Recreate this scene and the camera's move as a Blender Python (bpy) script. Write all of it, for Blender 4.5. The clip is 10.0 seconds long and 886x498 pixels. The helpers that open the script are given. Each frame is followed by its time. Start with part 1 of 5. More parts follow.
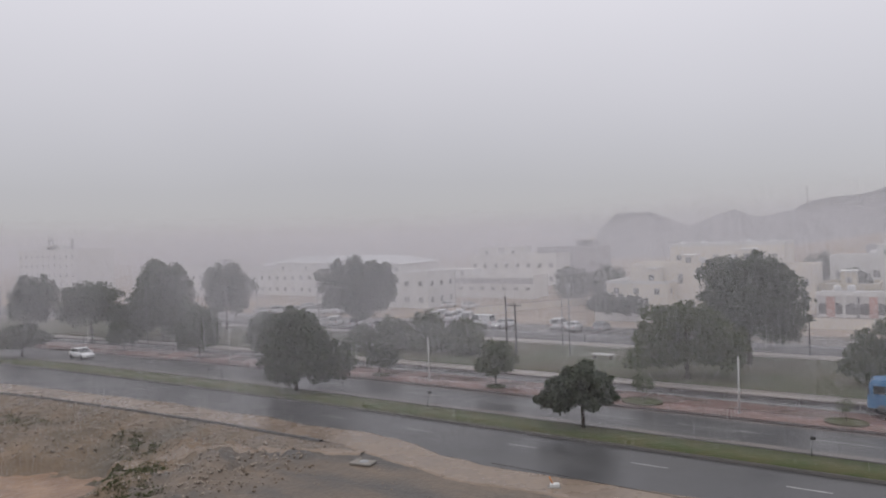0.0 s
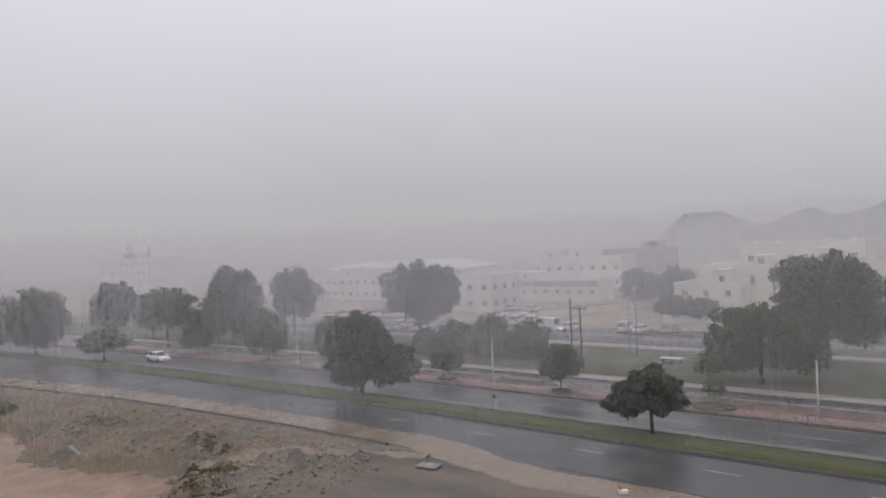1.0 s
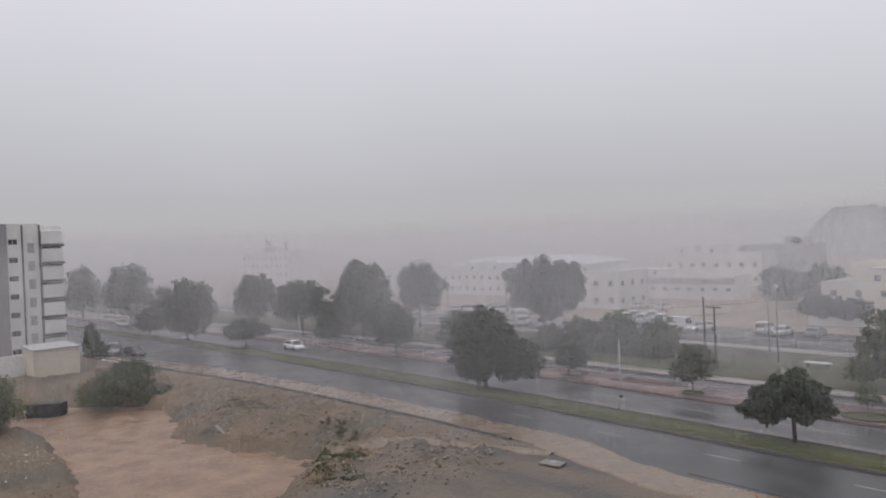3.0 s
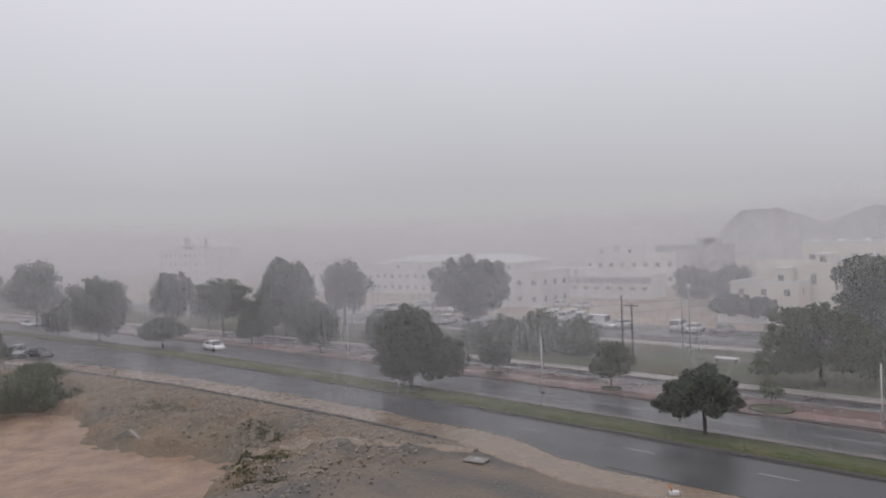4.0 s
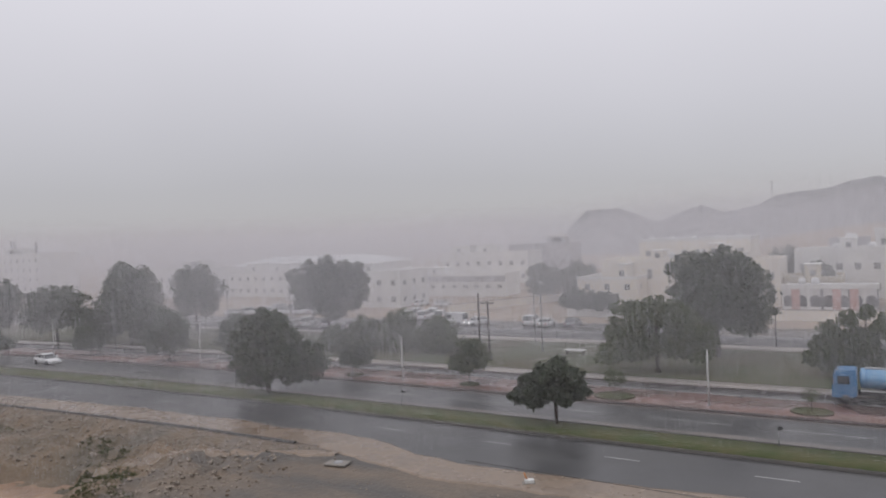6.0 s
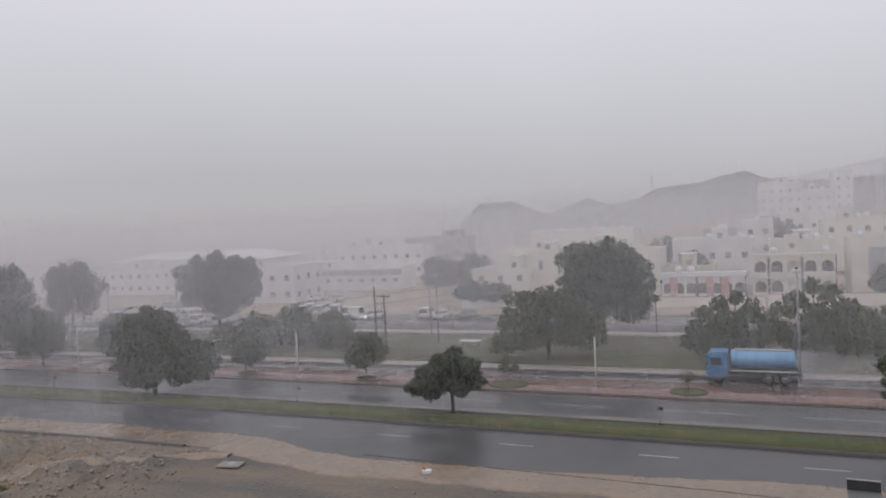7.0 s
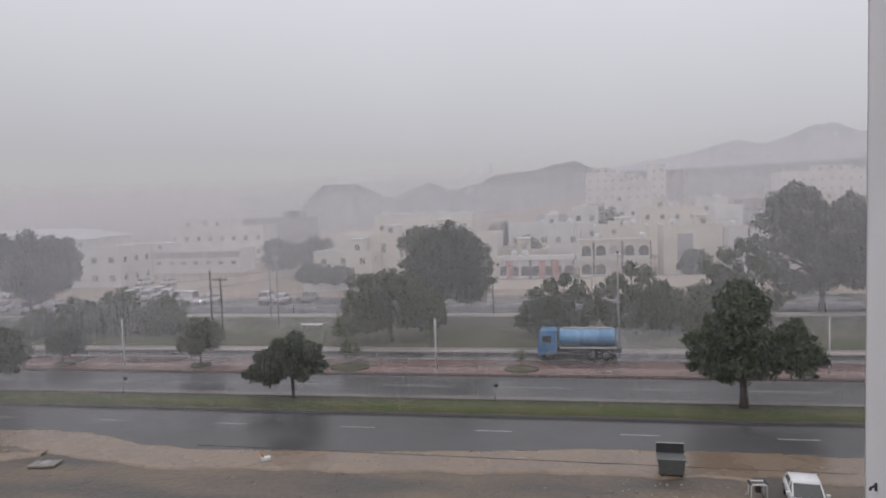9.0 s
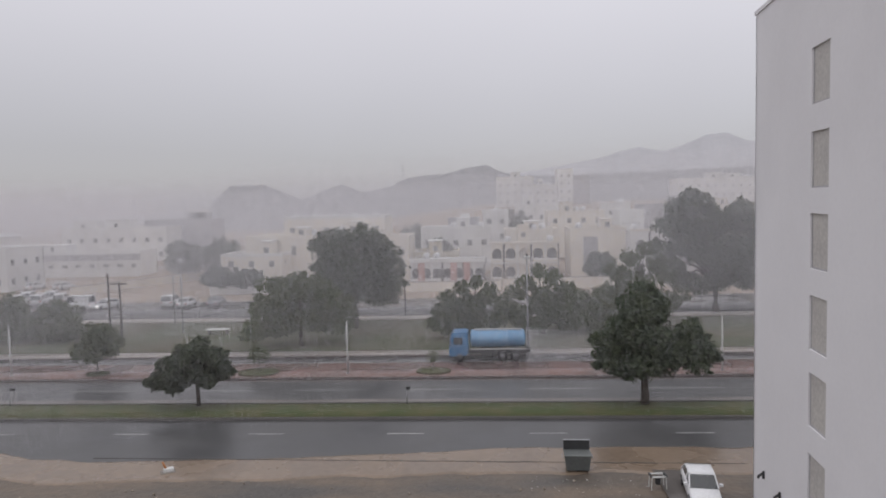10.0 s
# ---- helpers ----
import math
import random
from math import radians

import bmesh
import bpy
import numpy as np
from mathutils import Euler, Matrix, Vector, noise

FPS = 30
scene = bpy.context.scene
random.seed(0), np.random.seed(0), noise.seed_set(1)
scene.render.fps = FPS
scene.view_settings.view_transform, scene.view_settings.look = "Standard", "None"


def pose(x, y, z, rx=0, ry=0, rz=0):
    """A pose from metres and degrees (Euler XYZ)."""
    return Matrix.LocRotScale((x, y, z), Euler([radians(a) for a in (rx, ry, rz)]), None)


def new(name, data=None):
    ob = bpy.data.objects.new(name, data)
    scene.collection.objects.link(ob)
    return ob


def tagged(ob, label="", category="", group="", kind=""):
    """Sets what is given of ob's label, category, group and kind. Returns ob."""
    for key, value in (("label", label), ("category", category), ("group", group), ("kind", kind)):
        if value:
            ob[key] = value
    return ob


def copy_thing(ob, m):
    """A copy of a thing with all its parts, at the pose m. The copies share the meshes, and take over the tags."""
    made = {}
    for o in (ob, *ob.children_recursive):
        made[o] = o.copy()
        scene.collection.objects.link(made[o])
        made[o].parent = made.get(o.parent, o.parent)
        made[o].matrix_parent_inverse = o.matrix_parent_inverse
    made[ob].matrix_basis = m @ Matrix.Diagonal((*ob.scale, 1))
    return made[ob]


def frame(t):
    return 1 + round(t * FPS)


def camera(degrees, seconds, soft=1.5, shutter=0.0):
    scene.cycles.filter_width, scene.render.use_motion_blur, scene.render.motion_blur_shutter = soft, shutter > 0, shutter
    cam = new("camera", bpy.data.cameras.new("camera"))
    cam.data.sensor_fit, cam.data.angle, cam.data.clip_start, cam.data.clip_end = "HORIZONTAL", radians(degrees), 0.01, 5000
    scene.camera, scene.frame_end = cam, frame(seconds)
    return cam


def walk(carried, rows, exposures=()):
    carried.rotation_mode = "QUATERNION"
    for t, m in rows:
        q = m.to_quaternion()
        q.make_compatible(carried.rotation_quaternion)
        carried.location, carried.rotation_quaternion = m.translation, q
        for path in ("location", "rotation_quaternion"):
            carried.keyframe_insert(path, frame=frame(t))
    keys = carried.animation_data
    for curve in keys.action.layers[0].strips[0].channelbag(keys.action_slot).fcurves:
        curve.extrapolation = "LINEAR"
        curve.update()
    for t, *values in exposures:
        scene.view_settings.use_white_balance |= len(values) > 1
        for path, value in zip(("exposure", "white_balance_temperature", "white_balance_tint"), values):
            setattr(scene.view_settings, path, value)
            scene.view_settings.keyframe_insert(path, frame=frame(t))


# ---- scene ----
cam = camera(64.33, 10.0, soft=1.8)
EYE = 15.0  # a balcony on the fifth floor, over the road
ROWS = [
    (0.0, 89.22, 1.95, 34.19),
    (0.5, 89.42, 2.86, 38.53),
    (1.0, 89.72, 2.72, 39.28),
    (1.5, 90.12, 2.32, 49.36),
    (2.0, 90.29, 2.09, 54.24),
    (2.5, 90.17, 1.99, 52.80),
    (3.0, 89.79, 2.53, 49.37),
    (3.2, 89.80, 2.50, 46.94),
    (4.3, 89.43, 2.20, 42.63),
    (4.5, 89.49, 2.34, 41.68),
    (5.0, 89.54, 2.37, 38.15),
    (5.5, 89.12, 2.58, 35.07),
    (6.8, 88.50, 2.94, 25.42),
    (7.0, 88.04, 3.04, 23.41),
    (7.5, 86.20, 2.57, 18.47),
    (8.0, 86.04, 2.32, 15.15),
    (8.5, 86.14, 2.09, 13.13),
    (9.0, 86.10, 1.90, 10.72),
    (9.5, 86.12, 1.68, 7.43),
    (10.0, 86.11, 1.37, 3.60),
]
walk(cam, [(t, pose(0, 0, EYE, rx, ry, rz)) for t, rx, ry, rz in ROWS])

# ---- world and sun: a bright overcast sky, brighter towards the zenith ----
world = bpy.data.worlds.new("overcast_sky")
scene.world = world
world.use_nodes = True
wn, wl = world.node_tree.nodes, world.node_tree.links
wn.clear()
SUN_UP, SUN_TURN = 62.0, 200.0
w_out = wn.new("ShaderNodeOutputWorld")
w_sum = wn.new("ShaderNodeAddShader")
w_sky = wn.new("ShaderNodeTexSky")
w_sky.sky_type = "NISHITA"
w_sky.sun_disc = False
w_sky.sun_elevation, w_sky.sun_rotation = radians(SUN_UP), radians(SUN_TURN)
w_clear = wn.new("ShaderNodeBackground")
w_clear.inputs["Strength"].default_value = 0.01
w_cloud = wn.new("ShaderNodeBackground")
w_co = wn.new("ShaderNodeTexCoord")
w_sep = wn.new("ShaderNodeSeparateXYZ")
w_noise = wn.new("ShaderNodeTexNoise")
w_noise.inputs["Scale"].default_value = 1.6
w_noise.inputs["Detail"].default_value = 3.0
w_mad = wn.new("ShaderNodeMath")
w_mad.operation = "MULTIPLY_ADD"
w_mad.inputs[1].default_value = 0.10
w_add = wn.new("ShaderNodeMath")
w_add.operation = "ADD"
w_ramp = wn.new("ShaderNodeValToRGB")
ramp = w_ramp.color_ramp
ramp.elements[0].position, ramp.elements[0].color = 0.03, (0.405, 0.394, 0.416, 1)
ramp.elements[1].position, ramp.elements[1].color = 0.50, (0.820, 0.800, 0.860, 1)
for at, c in ((0.10, (0.440, 0.428, 0.453)), (0.22, (0.575, 0.560, 0.595)), (0.36, (0.715, 0.698, 0.745)), (1.0, (1.05, 1.04, 1.08))):
    e = ramp.elements.new(at)
    e.color = (*c, 1)
wl.new(w_co.outputs["Generated"], w_sep.inputs[0])
wl.new(w_co.outputs["Generated"], w_noise.inputs["Vector"])
wl.new(w_noise.outputs["Fac"], w_mad.inputs[0])
w_mad.inputs[2].default_value = -0.005
wl.new(w_sep.outputs["Z"], w_add.inputs[0])
wl.new(w_mad.outputs[0], w_add.inputs[1])
w_side = wn.new("ShaderNodeMath")
w_side.operation = "MULTIPLY_ADD"
w_side.inputs[1].default_value = 0.035
wl.new(w_sep.outputs["X"], w_side.inputs[0])
wl.new(w_add.outputs[0], w_side.inputs[2])
wl.new(w_side.outputs[0], w_ramp.inputs[0])
wl.new(w_ramp.outputs[0], w_cloud.inputs["Color"])
w_cloud.inputs["Strength"].default_value = 1.0
wl.new(w_sky.outputs[0], w_clear.inputs["Color"])
wl.new(w_clear.outputs[0], w_sum.inputs[0])
wl.new(w_cloud.outputs[0], w_sum.inputs[1])
wl.new(w_sum.outputs[0], w_out.inputs["Surface"])

sun = new("sun", bpy.data.lights.new("sun", "SUN"))
sun.data.energy, sun.data.angle, sun.data.color = 0.6, radians(60), (1.0, 0.97, 0.93)
sun.matrix_world = pose(0, 0, 80, 90 - SUN_UP, 0, 180 - SUN_TURN)


# ---- materials ----
def mat(name, base, second=None, rough=0.7, scale=1.0, fine=12.0, bump=0.15, metal=0.0, rough2=None, amount=1.0, trans=0.0, vary=0.0, spec=0.5, dist=0.02, grain=0.15, stretch=None):
    """A surface with two scales of variation: broad patches of a second colour and a fine grain, with a bump."""
    m = bpy.data.materials.new(name)
    m.use_nodes = True
    n, k = m.node_tree.nodes, m.node_tree.links
    b = n["Principled BSDF"]
    second = second or tuple(c * 0.75 for c in base)
    geo = n.new("ShaderNodeNewGeometry")
    big, small = n.new("ShaderNodeTexNoise"), n.new("ShaderNodeTexNoise")
    big.inputs["Scale"].default_value, big.inputs["Detail"].default_value = scale, 5.0
    small.inputs["Scale"].default_value, small.inputs["Detail"].default_value = fine, 6.0
    for tex in (big, small):
        k.new(geo.outputs["Position"], tex.inputs["Vector"])
    if stretch:
        sv = n.new("ShaderNodeVectorMath")
        sv.operation = "MULTIPLY"
        sv.inputs[1].default_value = stretch
        k.new(geo.outputs["Position"], sv.inputs[0])
        k.new(sv.outputs[0], big.inputs["Vector"])
    cr = n.new("ShaderNodeValToRGB")
    cr.color_ramp.elements[0].position, cr.color_ramp.elements[1].position = 0.36, 0.64
    k.new(big.outputs["Fac"], cr.inputs[0])
    mx = n.new("ShaderNodeMix")
    mx.data_type = "RGBA"
    am = n.new("ShaderNodeMath")
    am.operation = "MULTIPLY"
    am.inputs[1].default_value = amount
    k.new(cr.outputs[0], am.inputs[0])
    k.new(am.outputs[0], mx.inputs["Factor"])
    mx.inputs["A"].default_value, mx.inputs["B"].default_value = (*base, 1), (*second, 1)
    hs = n.new("ShaderNodeHueSaturation")
    k.new(mx.outputs["Result"], hs.inputs["Color"])
    mr = n.new("ShaderNodeMapRange")
    mr.inputs["From Min"].default_value, mr.inputs["From Max"].default_value = 0.25, 0.75
    mr.inputs["To Min"].default_value, mr.inputs["To Max"].default_value = 1 - grain, 1 + grain
    k.new(small.outputs["Fac"], mr.inputs["Value"])
    if vary:
        info = n.new("ShaderNodeObjectInfo")
        mv = n.new("ShaderNodeMapRange")
        mv.inputs["To Min"].default_value, mv.inputs["To Max"].default_value = 1 - vary, 1 + vary
        k.new(info.outputs["Random"], mv.inputs["Value"])
        mm = n.new("ShaderNodeMath")
        mm.operation = "MULTIPLY"
        k.new(mr.outputs[0], mm.inputs[0])
        k.new(mv.outputs[0], mm.inputs[1])
        k.new(mm.outputs[0], hs.inputs["Value"])
    else:
        k.new(mr.outputs[0], hs.inputs["Value"])
    k.new(hs.outputs[0], b.inputs["Base Color"])
    rr = n.new("ShaderNodeMapRange")
    rr.inputs["To Min"].default_value, rr.inputs["To Max"].default_value = rough, rough if rough2 is None else rough2
    k.new(cr.outputs[0], rr.inputs["Value"])
    k.new(rr.outputs[0], b.inputs["Roughness"])
    b.inputs["Metallic"].default_value = metal
    b.inputs["Specular IOR Level"].default_value = spec
    if bump:
        bp = n.new("ShaderNodeBump")
        bp.inputs["Strength"].default_value, bp.inputs["Distance"].default_value = bump, dist
        k.new(small.outputs["Fac"], bp.inputs["Height"])
        k.new(bp.outputs[0], b.inputs["Normal"])
    if trans:
        tr, ms = n.new("ShaderNodeBsdfTranslucent"), n.new("ShaderNodeMixShader")
        k.new(hs.outputs[0], tr.inputs["Color"])
        ms.inputs[0].default_value = trans
        k.new(b.outputs[0], ms.inputs[1])
        k.new(tr.outputs[0], ms.inputs[2])
        k.new(ms.outputs[0], n["Material Output"].inputs["Surface"])
    return m


def glow(name, colour, strength):
    m = mat(name, colour, rough=0.2, bump=0)
    b = m.node_tree.nodes["Principled BSDF"]
    b.inputs["Emission Color"].default_value, b.inputs["Emission Strength"].default_value = (*colour, 1), strength
    return m


M_DIRT = mat("wet_dirt", (0.150, 0.115, 0.085), (0.072, 0.065, 0.058), rough=0.6, rough2=0.5, scale=0.30, fine=2.6, bump=0.8, dist=0.12, stretch=(0.38, 1.15, 1.0))
M_BANK = mat("brown_bank_soil", (0.165, 0.118, 0.078), (0.092, 0.076, 0.056), rough=0.8, rough2=0.6, scale=0.16, fine=2.2, bump=0.9, dist=0.14)
M_ASPHALT = mat("wet_asphalt", (0.074, 0.073, 0.074), (0.056, 0.056, 0.058), rough=0.42, rough2=0.28, scale=0.18, fine=9, bump=0.12, spec=0.5)
M_ASPHALT2 = mat("wet_asphalt_side_road", (0.085, 0.080, 0.080), (0.060, 0.058, 0.060), rough=0.34, rough2=0.22, scale=0.2, fine=9, bump=0.1)
M_MUD = mat("muddy_water", (0.205, 0.153, 0.112), (0.165, 0.124, 0.091), rough=0.32, rough2=0.22, scale=0.35, fine=2.2, bump=0.25, dist=0.04)
M_FLOOD = mat("flood_water", (0.285, 0.190, 0.128), (0.190, 0.120, 0.080), rough=0.5, rough2=0.35, scale=0.55, fine=1.1, bump=0.9, dist=0.35)
M_PAVER = mat("red_paving", (0.185, 0.105, 0.090), (0.130, 0.090, 0.082), rough=0.35, rough2=0.22, scale=0.25, fine=7, bump=0.2)
M_PALE = mat("pale_wet_paving", (0.300, 0.265, 0.240), (0.210, 0.190, 0.175), rough=0.45, rough2=0.3, scale=0.2, fine=5, bump=0.15)
M_SILT = mat("wet_grey_silt", (0.165, 0.145, 0.132), (0.115, 0.104, 0.098), rough=0.45, rough2=0.3, scale=0.25, fine=5, bump=0.15)
M_KERB = mat("kerb_stone", (0.040, 0.020, 0.018), (0.026, 0.017, 0.016), rough=0.5, scale=0.6, fine=6)
M_KERBD = mat("dark_kerb_stone", (0.055, 0.048, 0.044), (0.038, 0.035, 0.033), rough=0.5, scale=0.6, fine=6)
M_LEAF3 = mat("feathery_pale_leaves", (0.120, 0.140, 0.075), (0.095, 0.115, 0.060), rough=0.65, scale=0.6, fine=4, bump=0, trans=0.45, vary=0.1)
M_GRASS = mat("median_grass", (0.055, 0.070, 0.026), (0.082, 0.080, 0.036), rough=0.9, scale=0.5, fine=8, bump=0.6, dist=0.08)
M_VERGE = mat("verge_grass", (0.060, 0.070, 0.035), (0.085, 0.075, 0.045), rough=0.9, scale=0.12, fine=4, bump=0.6, dist=0.08)
M_SAND = mat("sandy_ground", (0.330, 0.260, 0.205), (0.240, 0.190, 0.155), rough=0.8, scale=0.1, fine=3, bump=0.4)
M_PAINT = mat("road_paint", (0.42, 0.42, 0.41), (0.26, 0.26, 0.26), rough=0.4, scale=1.2, fine=10)
M_LEAF = mat("dark_green_leaves", (0.052, 0.070, 0.043), (0.074, 0.092, 0.048), rough=0.55, scale=0.9, fine=5, bump=0, trans=0.25, vary=0.15)
M_LEAF2 = mat("olive_green_leaves", (0.060, 0.082, 0.030), (0.085, 0.100, 0.040), rough=0.6, scale=0.8, fine=5, bump=0, trans=0.3, vary=0.15)
M_BARK = mat("bark", (0.060, 0.046, 0.036), rough=0.9, scale=4, fine=18, bump=0.6)
M_WHITE = mat("white_render", (0.74, 0.73, 0.71), (0.62, 0.61, 0.59), rough=0.8, scale=0.25, fine=4, bump=0.1, vary=0.05)
M_CREAM = mat("cream_render", (0.74, 0.685, 0.60), (0.64, 0.59, 0.52), rough=0.8, scale=0.25, fine=4, bump=0.1, vary=0.06)
M_PINK = mat("pink_render", (0.56, 0.33, 0.29), (0.46, 0.28, 0.25), rough=0.8, scale=0.4, fine=4, bump=0.1)
M_GREYW = mat("grey_render", (0.300, 0.285, 0.292), (0.275, 0.262, 0.268), rough=0.75, scale=0.3, fine=4, bump=0.1)
M_LGREY = mat("light_grey_render", (0.42, 0.41, 0.42), (0.35, 0.34, 0.35), rough=0.8, scale=0.3, fine=4, bump=0.1)
M_YELLOW = mat("pale_yellow_render", (0.60, 0.54, 0.43), (0.52, 0.47, 0.38), rough=0.8, scale=0.4, fine=4, bump=0.1)
# Dark trim colour; on the villas' back walls it paints in the shade.
M_SHADE = mat("dark_trim_and_shade", (0.16, 0.15, 0.15), rough=0.8, scale=0.5, fine=5)
M_NEARW = mat("painted_wall", (0.74, 0.73, 0.745), (0.70, 0.69, 0.705), rough=0.85, scale=0.25, fine=6, bump=0.03, grain=0.015)
M_BLIND = mat("closed_shutter", (0.50, 0.48, 0.45), (0.45, 0.43, 0.41), rough=0.7, scale=0.8, fine=8)
M_GLASS = mat("window_glass", (0.035, 0.038, 0.042), (0.05, 0.052, 0.056), rough=0.12, bump=0, scale=0.5)
# Plain mid-grey panes, their tone differing from object to object.
M_GREYPANE = mat("grey_window_glass", (0.250, 0.245, 0.245), (0.190, 0.188, 0.190), rough=0.2, bump=0, scale=0.4, vary=0.4)
M_FRAMEW = mat("window_frame_paint", (0.45, 0.44, 0.42), rough=0.5, bump=0)
M_METAL = mat("grey_painted_steel", (0.32, 0.32, 0.33), rough=0.5, scale=2, fine=12, bump=0.05)
M_POLE = mat("white_painted_steel", (0.62, 0.62, 0.61), (0.5, 0.5, 0.49), rough=0.45, scale=2, fine=10, bump=0.05)
M_WOODPOLE = mat("weathered_wood", (0.085, 0.070, 0.060), rough=0.9, scale=3, fine=14, bump=0.4)
M_TANKW = mat("white_water_tank", (0.72, 0.72, 0.72), rough=0.5, scale=1, bump=0)
M_CARW = mat("white_car_paint", (0.70, 0.70, 0.71), (0.64, 0.64, 0.65), rough=0.22, scale=0.7, bump=0, spec=0.6)
M_CARS = mat("silver_car_paint", (0.30, 0.31, 0.33), rough=0.25, metal=0.4, bump=0)
M_CARD = mat("dark_car_paint", (0.045, 0.048, 0.055), rough=0.2, bump=0)
M_TYRE = mat("tyre_rubber", (0.022, 0.022, 0.023), rough=0.85, bump=0.1)
M_RIM = mat("wheel_rim", (0.20, 0.20, 0.21), rough=0.35, metal=0.7, bump=0)
M_BLUE = mat("blue_truck_paint", (0.055, 0.165, 0.330), (0.075, 0.200, 0.370), rough=0.32, scale=0.9, fine=5, bump=0.03)
M_BLUE2 = mat("pale_blue_tank_paint", (0.140, 0.290, 0.460), (0.110, 0.240, 0.400), rough=0.30, scale=0.7, fine=5, bump=0.03)
M_DARK = mat("dark_steel", (0.040, 0.040, 0.042), rough=0.6, scale=2, bump=0.1)
M_LAMP = glow("headlamp_glow", (1.0, 0.97, 0.9), 2.5)
M_RED = mat("red_lens", (0.35, 0.03, 0.03), rough=0.3, bump=0)
M_LENS = mat("clear_lens", (0.5, 0.5, 0.5), rough=0.15, bump=0)
M_CONC = mat("concrete", (0.24, 0.22, 0.20), (0.17, 0.16, 0.145), rough=0.8, scale=0.6, fine=8, bump=0.3)
M_BIN = mat("galvanised_bin", (0.150, 0.160, 0.155), (0.115, 0.124, 0.122), rough=0.5, scale=1.5, fine=9, bump=0.15, metal=0.2)
M_STONE = mat("pale_stones", (0.33, 0.28, 0.23), (0.20, 0.17, 0.145), rough=0.85, scale=1.4, fine=9, bump=0.3)
# Hill greys with the rain haze already mixed into the base colour.
M_HILL = mat("haze_tinted_hillside", (0.235, 0.231, 0.241), (0.200, 0.197, 0.206), rough=0.95, scale=0.012, fine=0.08, bump=0, grain=0.02)
M_HILL2 = mat("far_haze_tinted_hillside", (0.375, 0.371, 0.388), (0.355, 0.351, 0.368), rough=0.95, scale=0.01, fine=0.08, bump=0, grain=0.02)
# Pale material for the road spray and the streaks that build up haze.
M_RAIN = mat("rain_haze_and_spray", (0.765, 0.755, 0.785), (0.745, 0.735, 0.765), rough=0.6, bump=0, trans=0.5, spec=0.2)
M_ROOFW = mat("pale_sheet_roof", (0.66, 0.67, 0.68), rough=0.45, scale=0.2, bump=0.05)
M_ORANGE = mat("orange_paint", (0.45, 0.20, 0.08), rough=0.6)


# ---- mesh helpers ----
def part(name, bm, material, parent=None, label=""):
    me = bpy.data.meshes.new(name)
    bm.to_mesh(me)
    bm.free()
    me.materials.append(material)
    ob = new(name, me)
    if parent is not None:
        ob.parent = parent
    if label:
        ob["label"] = label
    return ob


def arrays(name, verts, faces, material, parent=None):
    """A mesh from numpy arrays: verts (n, 3), faces (m, 3 or 4)."""
    me = bpy.data.meshes.new(name)
    k = faces.shape[1]
    me.vertices.add(len(verts))
    me.vertices.foreach_set("co", np.ascontiguousarray(verts, dtype=np.float32).ravel())
    me.loops.add(faces.size)
    me.loops.foreach_set("vertex_index", faces.astype(np.int32).ravel())
    me.polygons.add(len(faces))
    me.polygons.foreach_set("loop_start", np.arange(0, faces.size, k, dtype=np.int32))
    me.update(calc_edges=True)
    me.materials.append(material)
    ob = new(name, me)
    if parent is not None:
        ob.parent = parent
    return ob


def thing(name, m, label, category, group=""):
    ob = new(name)
    ob.empty_display_size = 0.3
    ob.matrix_world = m
    return tagged(ob, label, category, group)


def box(x0, x1, y0, y1, z0, z1, bevel=0.0, bm=None):
    bm = bm or bmesh.new()
    r = bmesh.ops.create_cube(bm, size=1, matrix=Matrix.Translation(((x0 + x1) / 2, (y0 + y1) / 2, (z0 + z1) / 2)) @ Matrix.Diagonal((x1 - x0, y1 - y0, z1 - z0, 1)))
    if bevel:
        es = list({e for v in r["verts"] for e in v.link_edges})
        bmesh.ops.bevel(bm, geom=es, offset=bevel, segments=2, affect="EDGES", profile=0.6)
    return bm


def tube(points, radii, sides=8, bm=None):
    """A round tapered tube along points."""
    bm = bm or bmesh.new()
    rings = []
    pts = [Vector(p) for p in points]
    for i, (p, r) in enumerate(zip(pts, radii)):
        d = (pts[min(i + 1, len(pts) - 1)] - pts[max(i - 1, 0)]).normalized()
        q = d.to_track_quat("Z", "Y").to_matrix()
        rings.append([bm.verts.new(p + q @ Vector((r * math.cos(a), r * math.sin(a), 0))) for a in [2 * math.pi * j / sides for j in range(sides)]])
    for a, b in zip(rings, rings[1:]):
        for j in range(sides):
            bm.faces.new((a[j], a[(j + 1) % sides], b[(j + 1) % sides], b[j]))
    bm.faces.new(rings[0][::-1])
    bm.faces.new(rings[-1])
    return bm


def smooth(ob):
    ob.data.polygons.foreach_set("use_smooth", [True] * len(ob.data.polygons))
    return ob


# ---- the lie of the land ----
def step(a, b, x):
    t = np.clip((x - a) / (b - a), 0, 1)
    return t * t * (3 - 2 * t)


def bend(x):
    """How far the road swings towards the balcony at its far end."""
    x = np.asarray(x, dtype=float)
    return -0.00046 * np.clip(-36 - x, 0, 134) ** 2 - 0.10 * np.clip(-170 - x, 0, None)


def near_edge(x):
    """The near edge of the near carriageway."""
    return np.interp(x, [-420, -150, -117, -95, -77, -62, -49, -34, 200], [4.0, 26.5, 29.8, 33.6, 36.5, 37.7, 38.5, 38.7, 38.9])


